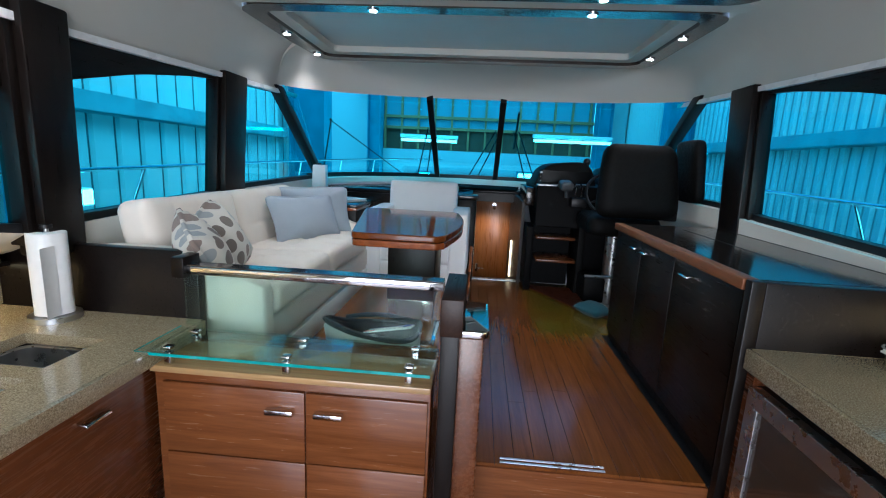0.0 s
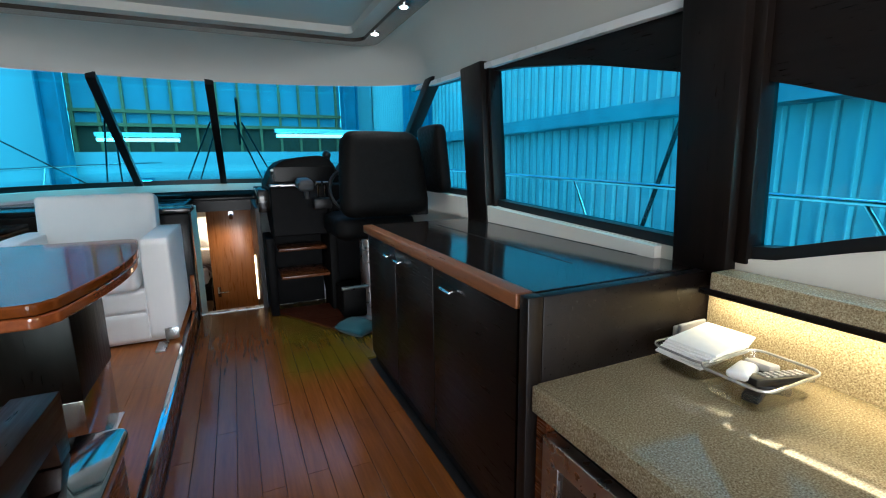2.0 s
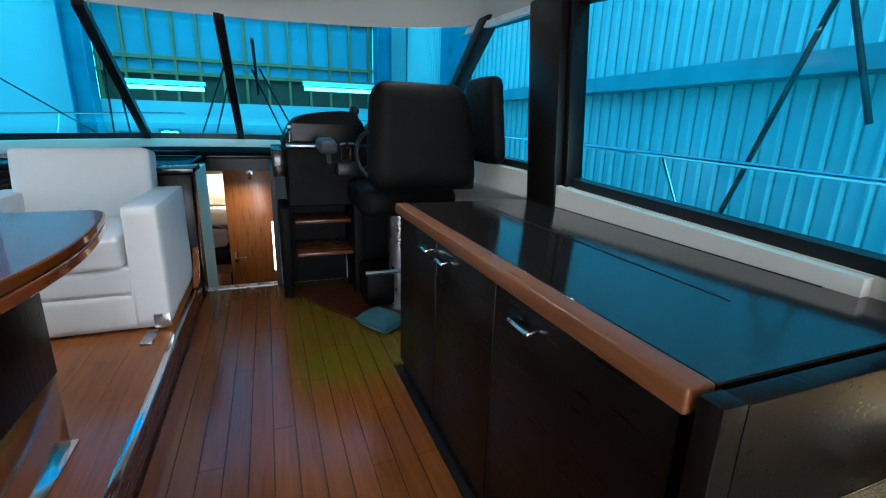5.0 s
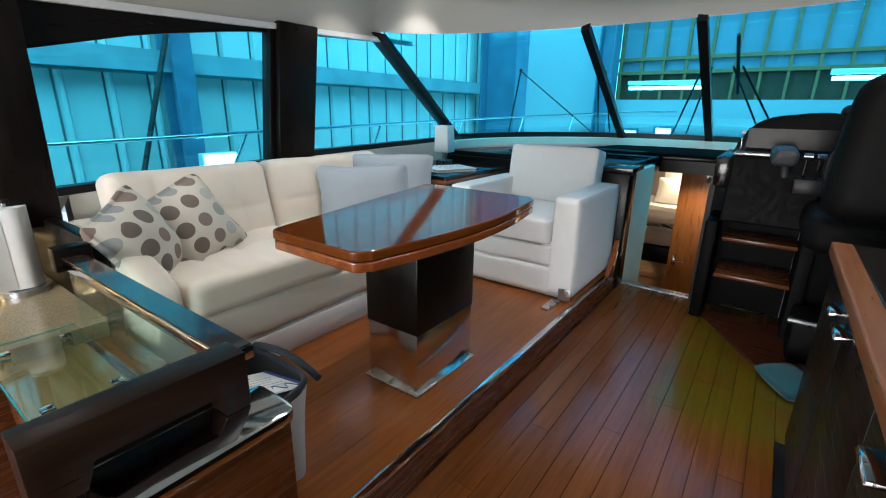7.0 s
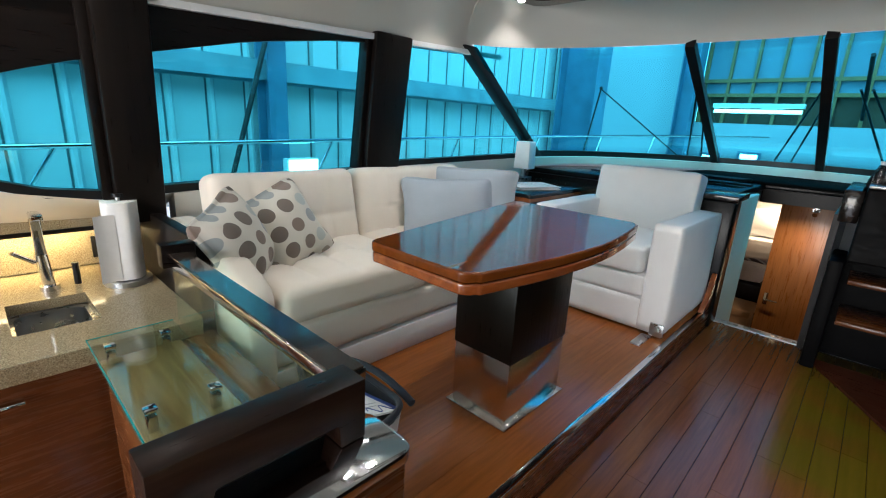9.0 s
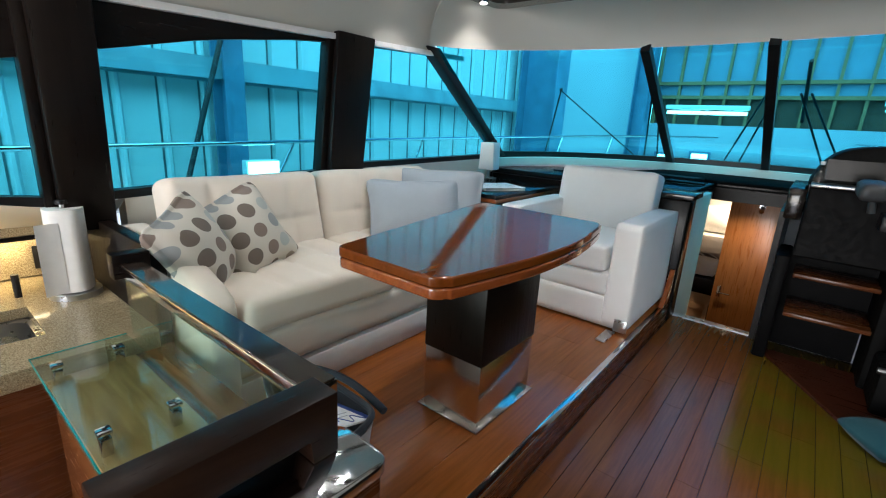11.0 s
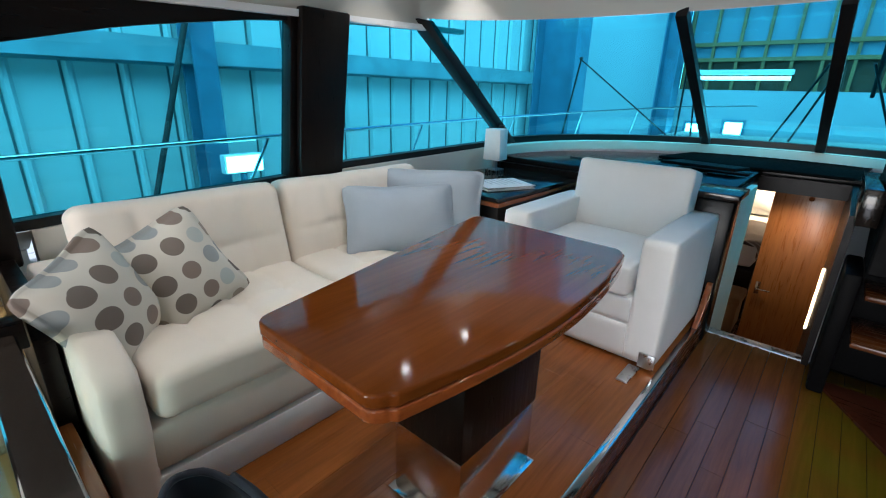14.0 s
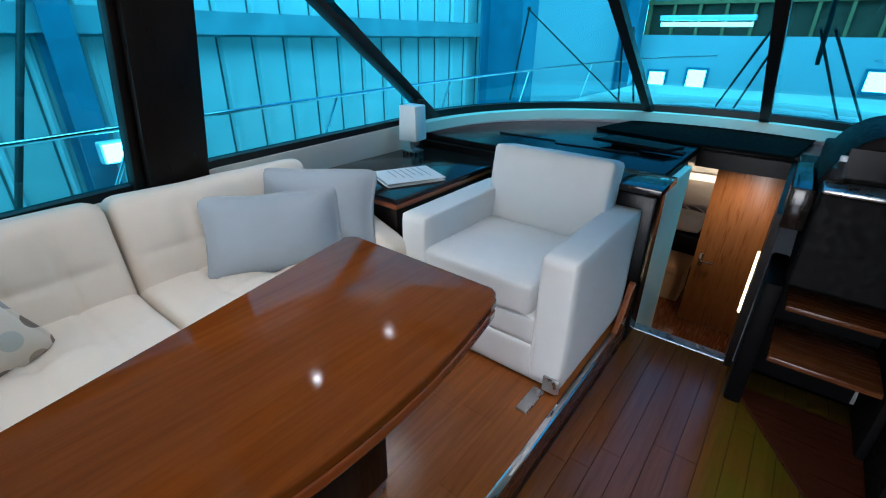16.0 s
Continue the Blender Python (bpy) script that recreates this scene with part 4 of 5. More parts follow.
for side, X, s, dz, ye in (("west", -1.95, 1, -0.09, 4.985), ("east", RX, -1, 0.015, 4.825)):
    bm = bmesh.new()
    box(bm, min(X + s * 0.004, X + s * 0.03), max(X + s * 0.004, X + s * 0.03), 1.05, ye, 0.551 + dz, 0.72 + dz)
    struct("backsplash_" + side, bm, M_STONE, "speckled stone backsplash behind the counter", 0, "backsplash")
    bm = bmesh.new()
    box(bm, min(X + s * 0.004, X + s * 0.10), max(X + s * 0.004, X + s * 0.10), 1.05, ye - 0.045, 0.74 + dz, 0.79 + dz, 0.004)
    struct("ledge_" + side, bm, M_STONE, "narrow stone ledge under the window", 0, "ledge")
    bm = bmesh.new()
    box(bm, min(X + s * 0.03, X + s * 0.105), max(X + s * 0.03, X + s * 0.105), 1.05, ye - 0.015, 0.722 + dz, 0.74 + dz, 0.003)
    struct("trim_ledge_" + side, bm, M_WENGE, "dark trim below the stone ledge", 0, "trim")
    bm = bmesh.new()
    box(bm, min(X + s * 0.045, X + s * 0.065), max(X + s * 0.045, X + s * 0.065), 1.05, ye - 0.02, 0.716 + dz, 0.7215 + dz)
    tagged(part("led_strip", bm, M_LED_WARM), "warm glowing strip light below the ledge", "strip light", "galley strip lights")


# ---- galley peninsula ----
def peninsula():
    t = thing("peninsula_cabinet", "light cherry cabinet with drawers under a glass shelf", "cabinet", -0.5, 4.65, GZ)
    boxpart("carcass", M_CHERRY, t, -1.038, -0.062, 4.70, 4.90, GZ, 0.375, 0.003)
    for a, b in ((-1.0, -0.493), (-0.487, -0.07)):
        d = boxpart("drawer", M_CHERRY, t, a, b, 4.683, 4.70, 0.075, 0.34, 0.003)
        bm = bmesh.new()
        cx = -0.575 if b < -0.4 else -0.405
        box(bm, cx - 0.05, cx + 0.05, 4.655, 4.683, 0.262, 0.282, 0.005)
        part("handle", bm, M_CHROME, d, "chrome pull handle", 40)
        boxpart("drawer", M_CHERRY, t, a, b, 4.683, 4.70, -0.26, 0.07, 0.003)
    boxpart("top", M_SHELF_WOOD, t, -1.038, -0.062, 4.675, 4.905, 0.377, 0.40, 0.004, "golden polished wood top")
    return t


peninsula()


def glass_shelf():
    t = thing("glass_shelf", "raised glass shelf on chrome stand-offs", "shelf", -0.5, 4.80, 0.40)
    bm = bmesh.new()
    box(bm, -1.07, -0.064, 4.66, 4.90, 0.446, 0.456, 0.001)
    part("pane", bm, M_GLASS, t)
    bm = bmesh.new()
    box(bm, -1.07, -0.064, 4.656, 4.6595, 0.446, 0.456)
    box(bm, -1.0735, -1.0705, 4.656, 4.90, 0.4565, 0.4585)
    part("pane_edge", bm, M_GLASS_EDGE, t, "green glass edge")
    for x in (-0.98, -0.56, -0.14):
        for y in (4.70, 4.85):
            bm = bmesh.new()
            box(bm, x - 0.012, x + 0.012, y - 0.012, y + 0.012, 0.40, 0.446, 0.002)
            box(bm, x - 0.015, x + 0.015, y - 0.015, y + 0.015, 0.4561, 0.466, 0.003)
            part("standoff", bm, M_CHROME, t, "chrome stand-off", 40)
    return t


glass_shelf()


def glass_screen():
    t = thing("glass_screen", "low glass screen with a polished rail", "screen", -0.5, 4.95, 0.14)
    bm = bmesh.new()
    box(bm, -1.06, -0.064, 4.915, 4.925, 0.396, 0.665)
    part("pane", bm, M_GLASS, t)
    bm = bmesh.new()
    box(bm, -1.034, -0.05, 4.895, 4.965, 0.668, 0.70, 0.004)
    part("rail", bm, M_CHROME, t, "polished chrome rail", 40)
    boxpart("rail_top", M_RING, t, -1.033, -0.052, 4.900, 4.960, 0.7005, 0.704, 0.0, "dark glossy rail top")
    boxpart("end_block", M_WENGE, t, -1.085, -1.035, 4.88, 4.985, 0.655, 0.735, 0.004, "dark end block")
    boxpart("knee_wall", M_CHERRY, t, -1.06, -0.064, 4.907, 5.02, GZ, 0.395, 0.003)
    return t


glass_screen()
bm = bmesh.new()
box(bm, -1.94, -1.05, 4.988, 5.035, GZ, 0.735, 0.006)
struct("wall_galley_end", bm, M_WENGE, "dark panel between galley counter and settee", 40, "wall")


def grab_post():
    t = thing("grab_post", "dark wooden grab rail at the end of the galley cabinet", "handrail", 0.0, 4.75, GZ)
    boxpart("post", M_WENGE_Z, t, -0.03, 0.025, 4.575, 4.63, GZ, 0.675, 0.003, "dark upright post")
    bm = bmesh.new()
    prism(bm, [(4.57, 0.625), (4.57, 0.74), (4.90, 0.74), (4.90, 0.625), (4.85, 0.625), (4.845, 0.67), (4.65, 0.67), (4.635, 0.625)], 0, -0.034, 0.034, 0.003)
    part("grip", bm, M_BAR, t, "dark brown lacquered grip bar", 30)
    boxpart("back_plate", M_WENGE, t, -0.033, -0.018, 4.63, 4.855, 0.625, 0.671)
    bm = bmesh.new()
    prism(bm, rounded_outline(-0.03, 0.115, 4.63, 4.95, 0.03), 2, 0.60, 0.624, 0.004)
    part("ledge", bm, M_CHROME, t, "mirror-polished ledge", 40)
    boxpart("end_panel", M_CHERRY_Y, t, -0.022, 0.10, 4.635, 4.94, GZ, 0.60, 0.006, "cherry end panel")
    return t


grab_post()


# ---- galley, starboard side ----
def wine_cooler():
    t = thing("wine_cooler", "built-in wine cooler with a steel-framed glass door", "cooler", 1.3, 4.4, GZ)
    boxpart("case", M_BLACK, t, 1.02, 1.60, 4.24, 4.78, GZ + 0.08, 0.455)
    d = thing("door", "", "", 1.0, 4.4, GZ)
    d.parent = t
    d.matrix_parent_inverse = base_of(t).inverted()
    bm = bmesh.new()
    x0, x1 = 0.985, 1.02
    for a, b, c, e in ((4.24, 4.78, GZ + 0.10, GZ + 0.16), (4.24, 4.78, 0.395, 0.455), (4.24, 4.30, GZ + 0.16, 0.395), (4.72, 4.78, GZ + 0.16, 0.395)):
        box(bm, x0, x1, a, b, c, e, 0.002)
    part("frame", bm, M_STEEL, d, "brushed steel frame")
    boxpart("glass", M_RING, d, 0.995, 1.015, 4.30, 4.72, GZ + 0.16, 0.395)
    return t


def galley_starboard():
    t = thing("galley_cabinet", "dark cherry galley cabinet below the starboard countertop", "cabinet", 1.3, 3.0, GZ)
    boxpart("carcass", M_CHERRY_Y, t, 1.02, RX - 0.01, 1.05, 4.23, GZ, 0.52)
    boxpart("side", M_CHERRY_Y, t, 1.0, RX - 0.01, 4.785, 4.825, GZ, 0.52)
    for i in range(3):
        a = 1.5 + i * 0.88
        d = boxpart("door", M_CHERRY_Y, t, 1.003, 1.02, a, a + 0.86, GZ + 0.09, 0.495, 0.003)
        handle(d, 1.004, a + 0.43, 0.43, -1)


wine_cooler()
galley_starboard()
bm = bmesh.new()
box(bm, 1.0, RX - 0.005, 1.05, 4.826, 0.525, 0.565, 0.004)
star_top = thing("countertop", "speckled beige stone countertop over the wine cooler", "countertop", 1.35, 3.0, 0.51, "galley countertops")
part("slab", bm, M_STONE, star_top, "", 40)
boxpart("front_edge", M_STONE, star_top, 0.982, 1.002, 1.05, 4.826, 0.495, 0.5655, 0.004, "thick rounded front edge")
boxpart("end_edge", M_STONE, star_top, 1.002, 1.60, 4.8262, 4.829, 0.515, 0.5645, 0.001)

# ---- ceiling downlights ----
def downlight(x, y):
    t = thing("downlight", "small recessed ceiling downlight in a chrome ring", "downlight", x, y, 1.978, "ceiling downlights")
    bm = bmesh.new()
    tube(bm, (x, y, 1.970), (x, y, 1.978), 0.034, 20)
    part("bezel", bm, M_CHROME, t, "chrome bezel", 40)
    bm = bmesh.new()
    tube(bm, (x, y, 1.9675), (x, y, 1.970), 0.022, 16)
    part("lens", bm, M_LED, t, "glowing lens", 40)


for x, y in ((-1.37, 7.22), (-1.37, 6.62), (1.28, 7.06), (1.28, 6.49), (-0.62, 6.08), (0.62, 6.08), (-0.62, 5.84), (0.62, 5.84), (-1.38, 4.6), (1.34, 4.6)):
    downlight(x, y)


# ---- galley things ----
def paper_towel():
    x, y, z = -1.58, 4.885, 0.455
    t = thing("paper_towel_holder", "white paper towel roll on a steel stand", "paper towels", x, y, z)
    bm = bmesh.new()
    tube(bm, (x, y, z), (x, y, z + 0.022), 0.085, 28)
    tube(bm, (x, y, z + 0.022), (x, y, z + 0.36), 0.008)
    part("stand", bm, M_STEEL, t, "round steel stand", 40)
    bm = bmesh.new()
    tube(bm, (x, y, z + 0.36), (x, y, z + 0.375), 0.02, 14)
    part("knob", bm, M_BLACK, t, "dark knob", 40)
    bm = bmesh.new()
    r, n = 0.062, 40
    ring0 = []
    for k in range(n + 1):
        a = k * 2 * math.pi / n
        ring0.append((x + (r + 0.002 * math.sin(5 * a)) * math.cos(a), y + (r + 0.002 * math.sin(5 * a)) * math.sin(a)))
    prism(bm, ring0[:-1], 2, z + 0.026, z + 0.345)
    part("roll", bm, M_PAPER, t, "", 40)
    bm = bmesh.new()
    sheet(bm, [[(x + 0.055 + 0.012 * f * f, y - 0.03 - 0.07 * f, z + h) for f in span(0, 1, 6)] for h in (0.03, 0.2, 0.30)], 0.0015, (1, 0, 0))
    part("loose_sheet", bm, M_PAPER, t, "hanging loose sheet", 60)


paper_towel()


def faucet():
    x, y, z = -1.66, 4.64, 0.455
    t = thing("faucet", "chrome angular kitchen faucet beside the sinks", "faucet", x, y, z)
    bm = bmesh.new()
    tube(bm, (x, y, z), (x, y, z + 0.02), 0.032, 20)
    tube(bm, (x, y, z + 0.02), (x + 0.01, y - 0.01, z + 0.15), 0.020, 16)
    part("body", bm, M_CHROME, t, "", 40)
    bm = bmesh.new()
    prism(bm, [(x - 0.008, z + 0.14), (x + 0.024, z + 0.14), (x + 0.026, z + 0.285), (x + 0.13, z + 0.30), (x + 0.13, z + 0.325), (x - 0.004, z + 0.315)], 1, y - 0.026, y + 0.008, 0.006)
    part("spout", bm, M_CHROME, t, "", 40)
    bm = bmesh.new()
    tube(bm, (x + 0.015, y - 0.03, z + 0.12), (x + 0.03, y - 0.09, z + 0.17), 0.008)
    part("lever", bm, M_CHROME, t, "", 40)
    bm = bmesh.new()
    tube(bm, (x - 0.02, y + 0.09, z), (x - 0.02, y + 0.09, z + 0.09), 0.012)
    part("soap_pump", bm, M_BLACK, t, "small dark pump")


faucet()
bm = bmesh.new()
cushion(bm, pose(-1.41, 4.23, 0.345, 8, -12, 20), 0.26, 0.24, 0.07, 10, 0.03, 0.2, 0.4, (), 0.02, 9)
tagged(part("dish_cloth", bm, M_PAPER, None, "", 60), "crumpled white cloth lying in the sink", "cloth")


def outlet(x, y, z):
    t = thing("power_outlet", "dark power outlet on the stone backsplash", "outlet", x, y, z)
    boxpart("plate", M_BLACK, t, x, x + 0.008, y - 0.035, y + 0.035, z, z + 0.10, 0.003)
    boxpart("socket", M_GREYPRINT, t, x + 0.008, x + 0.011, y - 0.015, y + 0.015, z + 0.02, z + 0.08, 0.002)


outlet(-1.919, 4.86, 0.49)


def open_box(bm, x0, x1, y0, y1, z0, z1, w=0.003, flare=0.0):
    """An open tray with rounded corners and a rolled lip."""
    o = [rounded_outline(x0 - f, x1 + f, y0 - f, y1 + f, 0.025, 4) for f in (0, flare)]
    i_ = [rounded_outline(x0 - f + w, x1 + f - w, y0 - f + w, y1 + f - w, 0.022, 4) for f in (0, flare)]
    rings = [[bm.verts.new((*p, z)) for p in r] for r, z in ((o[0], z0), (o[1], z1), (i_[1], z1), (i_[0], z0 + w))]
    n = len(o[0])
    for a, b in zip(rings, rings[1:]):
        for k in range(n):
            bm.faces.new((a[k], a[(k + 1) % n], b[(k + 1) % n], b[k]))
    bm.faces.new(rings[0][::-1])
    bm.faces.new(rings[-1])
    bmesh.ops.recalc_face_normals(bm, faces=bm.faces)


def napkin_box():
    x, y, z = 1.46, 4.72, 0.565
    t = thing("napkin_box", "clear plastic tub of white paper napkins on the counter", "container", x, y, z)
    bm = bmesh.new()
    open_box(bm, x - 0.085, x + 0.085, y - 0.065, y + 0.065, z, z + 0.055, 0.003, 0.012)
    part("tub", bm, M_CLEAR, t, "", 40)
    bm = bmesh.new()
    path_tube(bm, [(*p, z + 0.056) for p in rounded_outline(x - 0.099, x + 0.099, y - 0.079, y + 0.079, 0.03, 4)] + [(x + 0.099, y + 0.049, z + 0.056)], 0.003, 6)
    part("lip", bm, M_LIP, t, "glossy rolled lip", 60)
    for k in range(6):
        bm = bmesh.new()
        box(bm, -0.098, 0.098, -0.065, 0.065, 0, 0.007, 0.002)
        bmesh.ops.transform(bm, matrix=pose(x + 0.004 * k, y - 0.003 * k, z + 0.040 + k * 0.0074, 2, -2, 3 + 0.8 * k), verts=bm.verts)
        part("napkin", bm, M_PAPER, t)
    bm = bmesh.new()
    box(bm, x + 0.03, x + 0.14, y + 0.085, y + 0.095, z, z + 0.085, 0.004)
    box(bm, x + 0.02, x + 0.13, y + 0.097, y + 0.105, z, z + 0.078, 0.004)
    part("card_stack", bm, M_GREYPRINT, t, "grey cards standing behind")


def odds_tray():
    x, y, z = 1.45, 4.56, 0.565
    t = thing("odds_tray", "clear plastic tray holding a remote and small items", "tray", x, y, z)
    bm = bmesh.new()
    open_box(bm, x - 0.10, x + 0.10, y - 0.068, y + 0.068, z, z + 0.060, 0.003, 0.012)
    part("tub", bm, M_CLEAR, t, "", 40)
    bm = bmesh.new()
    path_tube(bm, [(*p, z + 0.061) for p in rounded_outline(x - 0.113, x + 0.113, y - 0.081, y + 0.081, 0.03, 4)] + [(x + 0.113, y + 0.051, z + 0.061)], 0.0035, 6)
    part("lip", bm, M_LIP, t, "glossy rolled lip", 60)
    bm = bmesh.new()
    box(bm, -0.022, 0.022, -0.085, 0.085, 0, 0.018, 0.005)
    bmesh.ops.transform(bm, matrix=pose(x + 0.015, y - 0.035, z + 0.040, 3, 4, 78), verts=bm.verts)
    r = part("remote", bm, M_BLACK, t, "black remote control", 40)
    bm = bmesh.new()
    for i in range(3):
        for j in range(7):
            box(bm, -0.014 + i * 0.0105, -0.006 + i * 0.0105, -0.07 + j * 0.018, -0.06 + j * 0.018, 0.0185, 0.021)
    bmesh.ops.transform(bm, matrix=pose(x + 0.015, y - 0.035, z + 0.040, 3, 4, 78), verts=bm.verts)
    part("buttons", bm, M_GREYPRINT, r, "grey buttons")
    bm = bmesh.new()
    cushion(bm, pose(x - 0.02, y + 0.025, z + 0.05, 0, 8, 20), 0.13, 0.05, 0.026, 8, 0.012, 0.1, 0.2)
    part("tissue_pack", bm, M_PAPER, t, "white tissue pack", 60)
    for k, (dx, dy, a, m) in enumerate(((-0.05, -0.02, 20, M_BLACK), (0.0, -0.03, -40, M_BLACK), (0.045, 0.01, 70, M_BLACK), (0.045, 0.02, 80, M_GREYPRINT))):
        bm = bmesh.new()
        box(bm, -0.035, 0.035, -0.018, 0.018, 0, 0.02, 0.005)
        bmesh.ops.transform(bm, matrix=pose(x + dx, y + dy, z + 0.006 + 0.012 * k, 4, 6, a), verts=bm.verts)
        part("oddment", bm, m, t, "", 40)


napkin_box()
odds_tray()


# ---- handbag beside the grab post ----
def tote_bag():
    x, y = -0.36, 5.13
    t = thing("tote_bag", "pale grey leather tote bag with papers on the platform", "bag", x, y, PZ)
    n = 36
    def shell(r0, z0, z1, inset):
        rows = []
        for f in span(0, 1, 8):
            zz = z0 + (z1 - z0) * f
            row = []
            for k in range(n + 1):
                a = k * 2 * math.pi / n
                wx = (0.18 + 0.035 * f) - inset
                wy = (0.075 + 0.02 * f) - inset
                e = 0.75
                px = wx * math.copysign(abs(math.cos(a)) ** e, math.cos(a)) * (1 + 0.04 * math.sin(3 * a + 4 * f))
                py = wy * math.copysign(abs(math.sin(a)) ** e, math.sin(a))
                q = Matrix.Rotation(radians(-7), 2) @ Vector((px, py))
                row.append((x + q.x, y + q.y, zz + 0.02 * f * math.sin(2 * a + 0.6)))
            rows.append(row)
        return rows
    for nm, mat, inset, z1 in (("outer", M_BAG, 0.0, 0.415), ("lining", M_BAG_IN, 0.008, 0.427)):
        bm = bmesh.new()
        rows = shell(0, PZ + (0.0 if inset == 0 else 0.02), z1, inset)
        g = [[bm.verts.new(p) for p in r[:-1]] for r in rows]
        for a, b in zip(g, g[1:]):
            for k in range(n):
                bm.faces.new((a[k], a[(k + 1) % n], b[(k + 1) % n], b[k]))
        bm.faces.new(g[0])
        bmesh.ops.recalc_face_normals(bm, faces=bm.faces)
        part(nm, bm, mat, t, "dark navy lining" if inset else "", 60)
    rim = shell(0, PZ, 0.43, 0.004)[-1]
    bm = bmesh.new()
    path_tube(bm, rim, 0.009, 8)
    part("rim", bm, M_BAG_IN, t, "dark padded rim", 60)
    bm = bmesh.new()
    path_tube(bm, [(x - 0.15 + 0.32 * f, y + 0.095 + 0.01 * math.sin(f * 3), 0.425 + 0.018 * math.sin(f * math.pi)) for f in span(0, 1, 12)], 0.011, 8)
    part("strap", bm, M_BAG_IN, t, "dark carrying strap", 60)
    return t


tote_bag()


def leaflet():
    m = pose(-0.29, 5.125, 0.425, -10, 14, 88)
    bm = bmesh.new()
    box(bm, -0.06, 0.06, -0.10, 0.10, -0.006, 0.0, 0.001)
    bmesh.ops.transform(bm, matrix=m, verts=bm.verts)
    ob = part("leaflet", bm, M_PAPER)
    tagged(ob, "white printed leaflet with a red stamp in the bag", "leaflet")
    for nm, mat, r in (("red_stamp", M_RED, (-0.062, -0.022, 0.055, 0.098)), ("blue_band", M_BLUEPRINT, (0.045, 0.06, -0.10, 0.10))):
        bm = bmesh.new()
        box(bm, r[0], r[1], r[2], r[3], 0.0002, 0.0009)
        bmesh.ops.transform(bm, matrix=m, verts=bm.verts)
        part(nm, bm, mat, ob)
    for k in range(5):
        bm = bmesh.new()
        box(bm, -0.055, 0.03 - 0.012 * (k % 3), 0.03 - k * 0.02, 0.033 - k * 0.02, 0.0002, 0.0008)
        bmesh.ops.transform(bm, matrix=m, verts=bm.verts)
        part("print_line", bm, M_GREYPRINT, ob)
    bm = bmesh.new()
    path_tube(bm, [m @ Vector((-0.03 + 0.09 * f, -0.075 + 0.02 * math.sin(f * 14), 0.002)) for f in span(0, 1, 24)], 0.0012, 5)
    part("handwriting", bm, M_BLUEPRINT, ob)


leaflet()


# ---- side table things ----
def table_lamp():
    x, y, z = -1.50, 7.64, 0.765
    t = thing("table_lamp", "small lamp with a square white fabric shade", "lamp", x, y, z)
    boxpart("base", M_STEEL, t, x - 0.05, x + 0.05, y - 0.05, y + 0.05, z, z + 0.012, 0.003)
    boxpart("stem", M_STEEL, t, x - 0.012, x + 0.012, y - 0.012, y + 0.012, z + 0.012, z + 0.09, 0.002)
    bm = bmesh.new()
    prism(bm, [(-0.066, 0), (0.066, 0), (0.058, 0.215), (-0.058, 0.215)], 1, -0.062, 0.062, 0.006)
    bmesh.ops.transform(bm, matrix=pose(x, y, z + 0.075, 0, 0, 8), verts=bm.verts)
    part("shade", bm, M_PAPER, t, "white fabric shade", 40)


table_lamp()


def papers():
    m = pose(-1.12, 7.16, 0.766, 0, 0, -24)
    t = thing("paper_stack", "loose white papers and magazines on the side table", "papers", -1.12, 7.16, 0.766)
    for k in range(5):
        bm = bmesh.new()
        box(bm, -0.125, 0.125, -0.16, 0.16, 0, 0.004, 0.001)
        bmesh.ops.transform(bm, matrix=m @ pose(0.006 * math.sin(k * 2.1), 0.006 * math.cos(k * 1.7), k * 0.0045, 0, 0, 3 * math.sin(k * 3.0)), verts=bm.verts)
        part("sheet", bm, M_PAPER if k != 3 else M_GREYPRINT, t)
    for k in range(6):
        bm = bmesh.new()
        box(bm, -0.10, 0.08 - 0.02 * (k % 3), 0.10 - k * 0.035, 0.105 - k * 0.035, 0.0228, 0.0234)
        bmesh.ops.transform(bm, matrix=m, verts=bm.verts)
        part("print_line", bm, M_GREYPRINT, t)


papers()
bm = bmesh.new()
tube(bm, (-1.56, 7.79, 0.765), (-1.56, 7.79, 1.00), 0.008)
tube(bm, (-1.56, 7.79, 1.00), (-1.56, 7.79, 1.07), 0.022, 14)
tagged(part("handset", bm, M_BLACK, None, "", 40), "small black handset on a stalk by the window", "handset")

# ---- helm things ----
def bottle(x, y, z):
    t = thing("water_bottle", "small clear plastic bottle on the helm ledge", "bottle", x, y, z)
    bm = bmesh.new()
    tube(bm, (x, y, z), (x, y, z + 0.07), 0.022, 16)
    tube(bm, (x, y, z + 0.07), (x, y, z + 0.095), 0.022, 16, 0.010)
    part("body", bm, M_CLEAR, t, "", 40)
    bm = bmesh.new()
    tube(bm, (x, y, z + 0.095), (x, y, z + 0.112), 0.011, 12)
    part("cap", bm, M_WHITE, t, "white cap", 40)


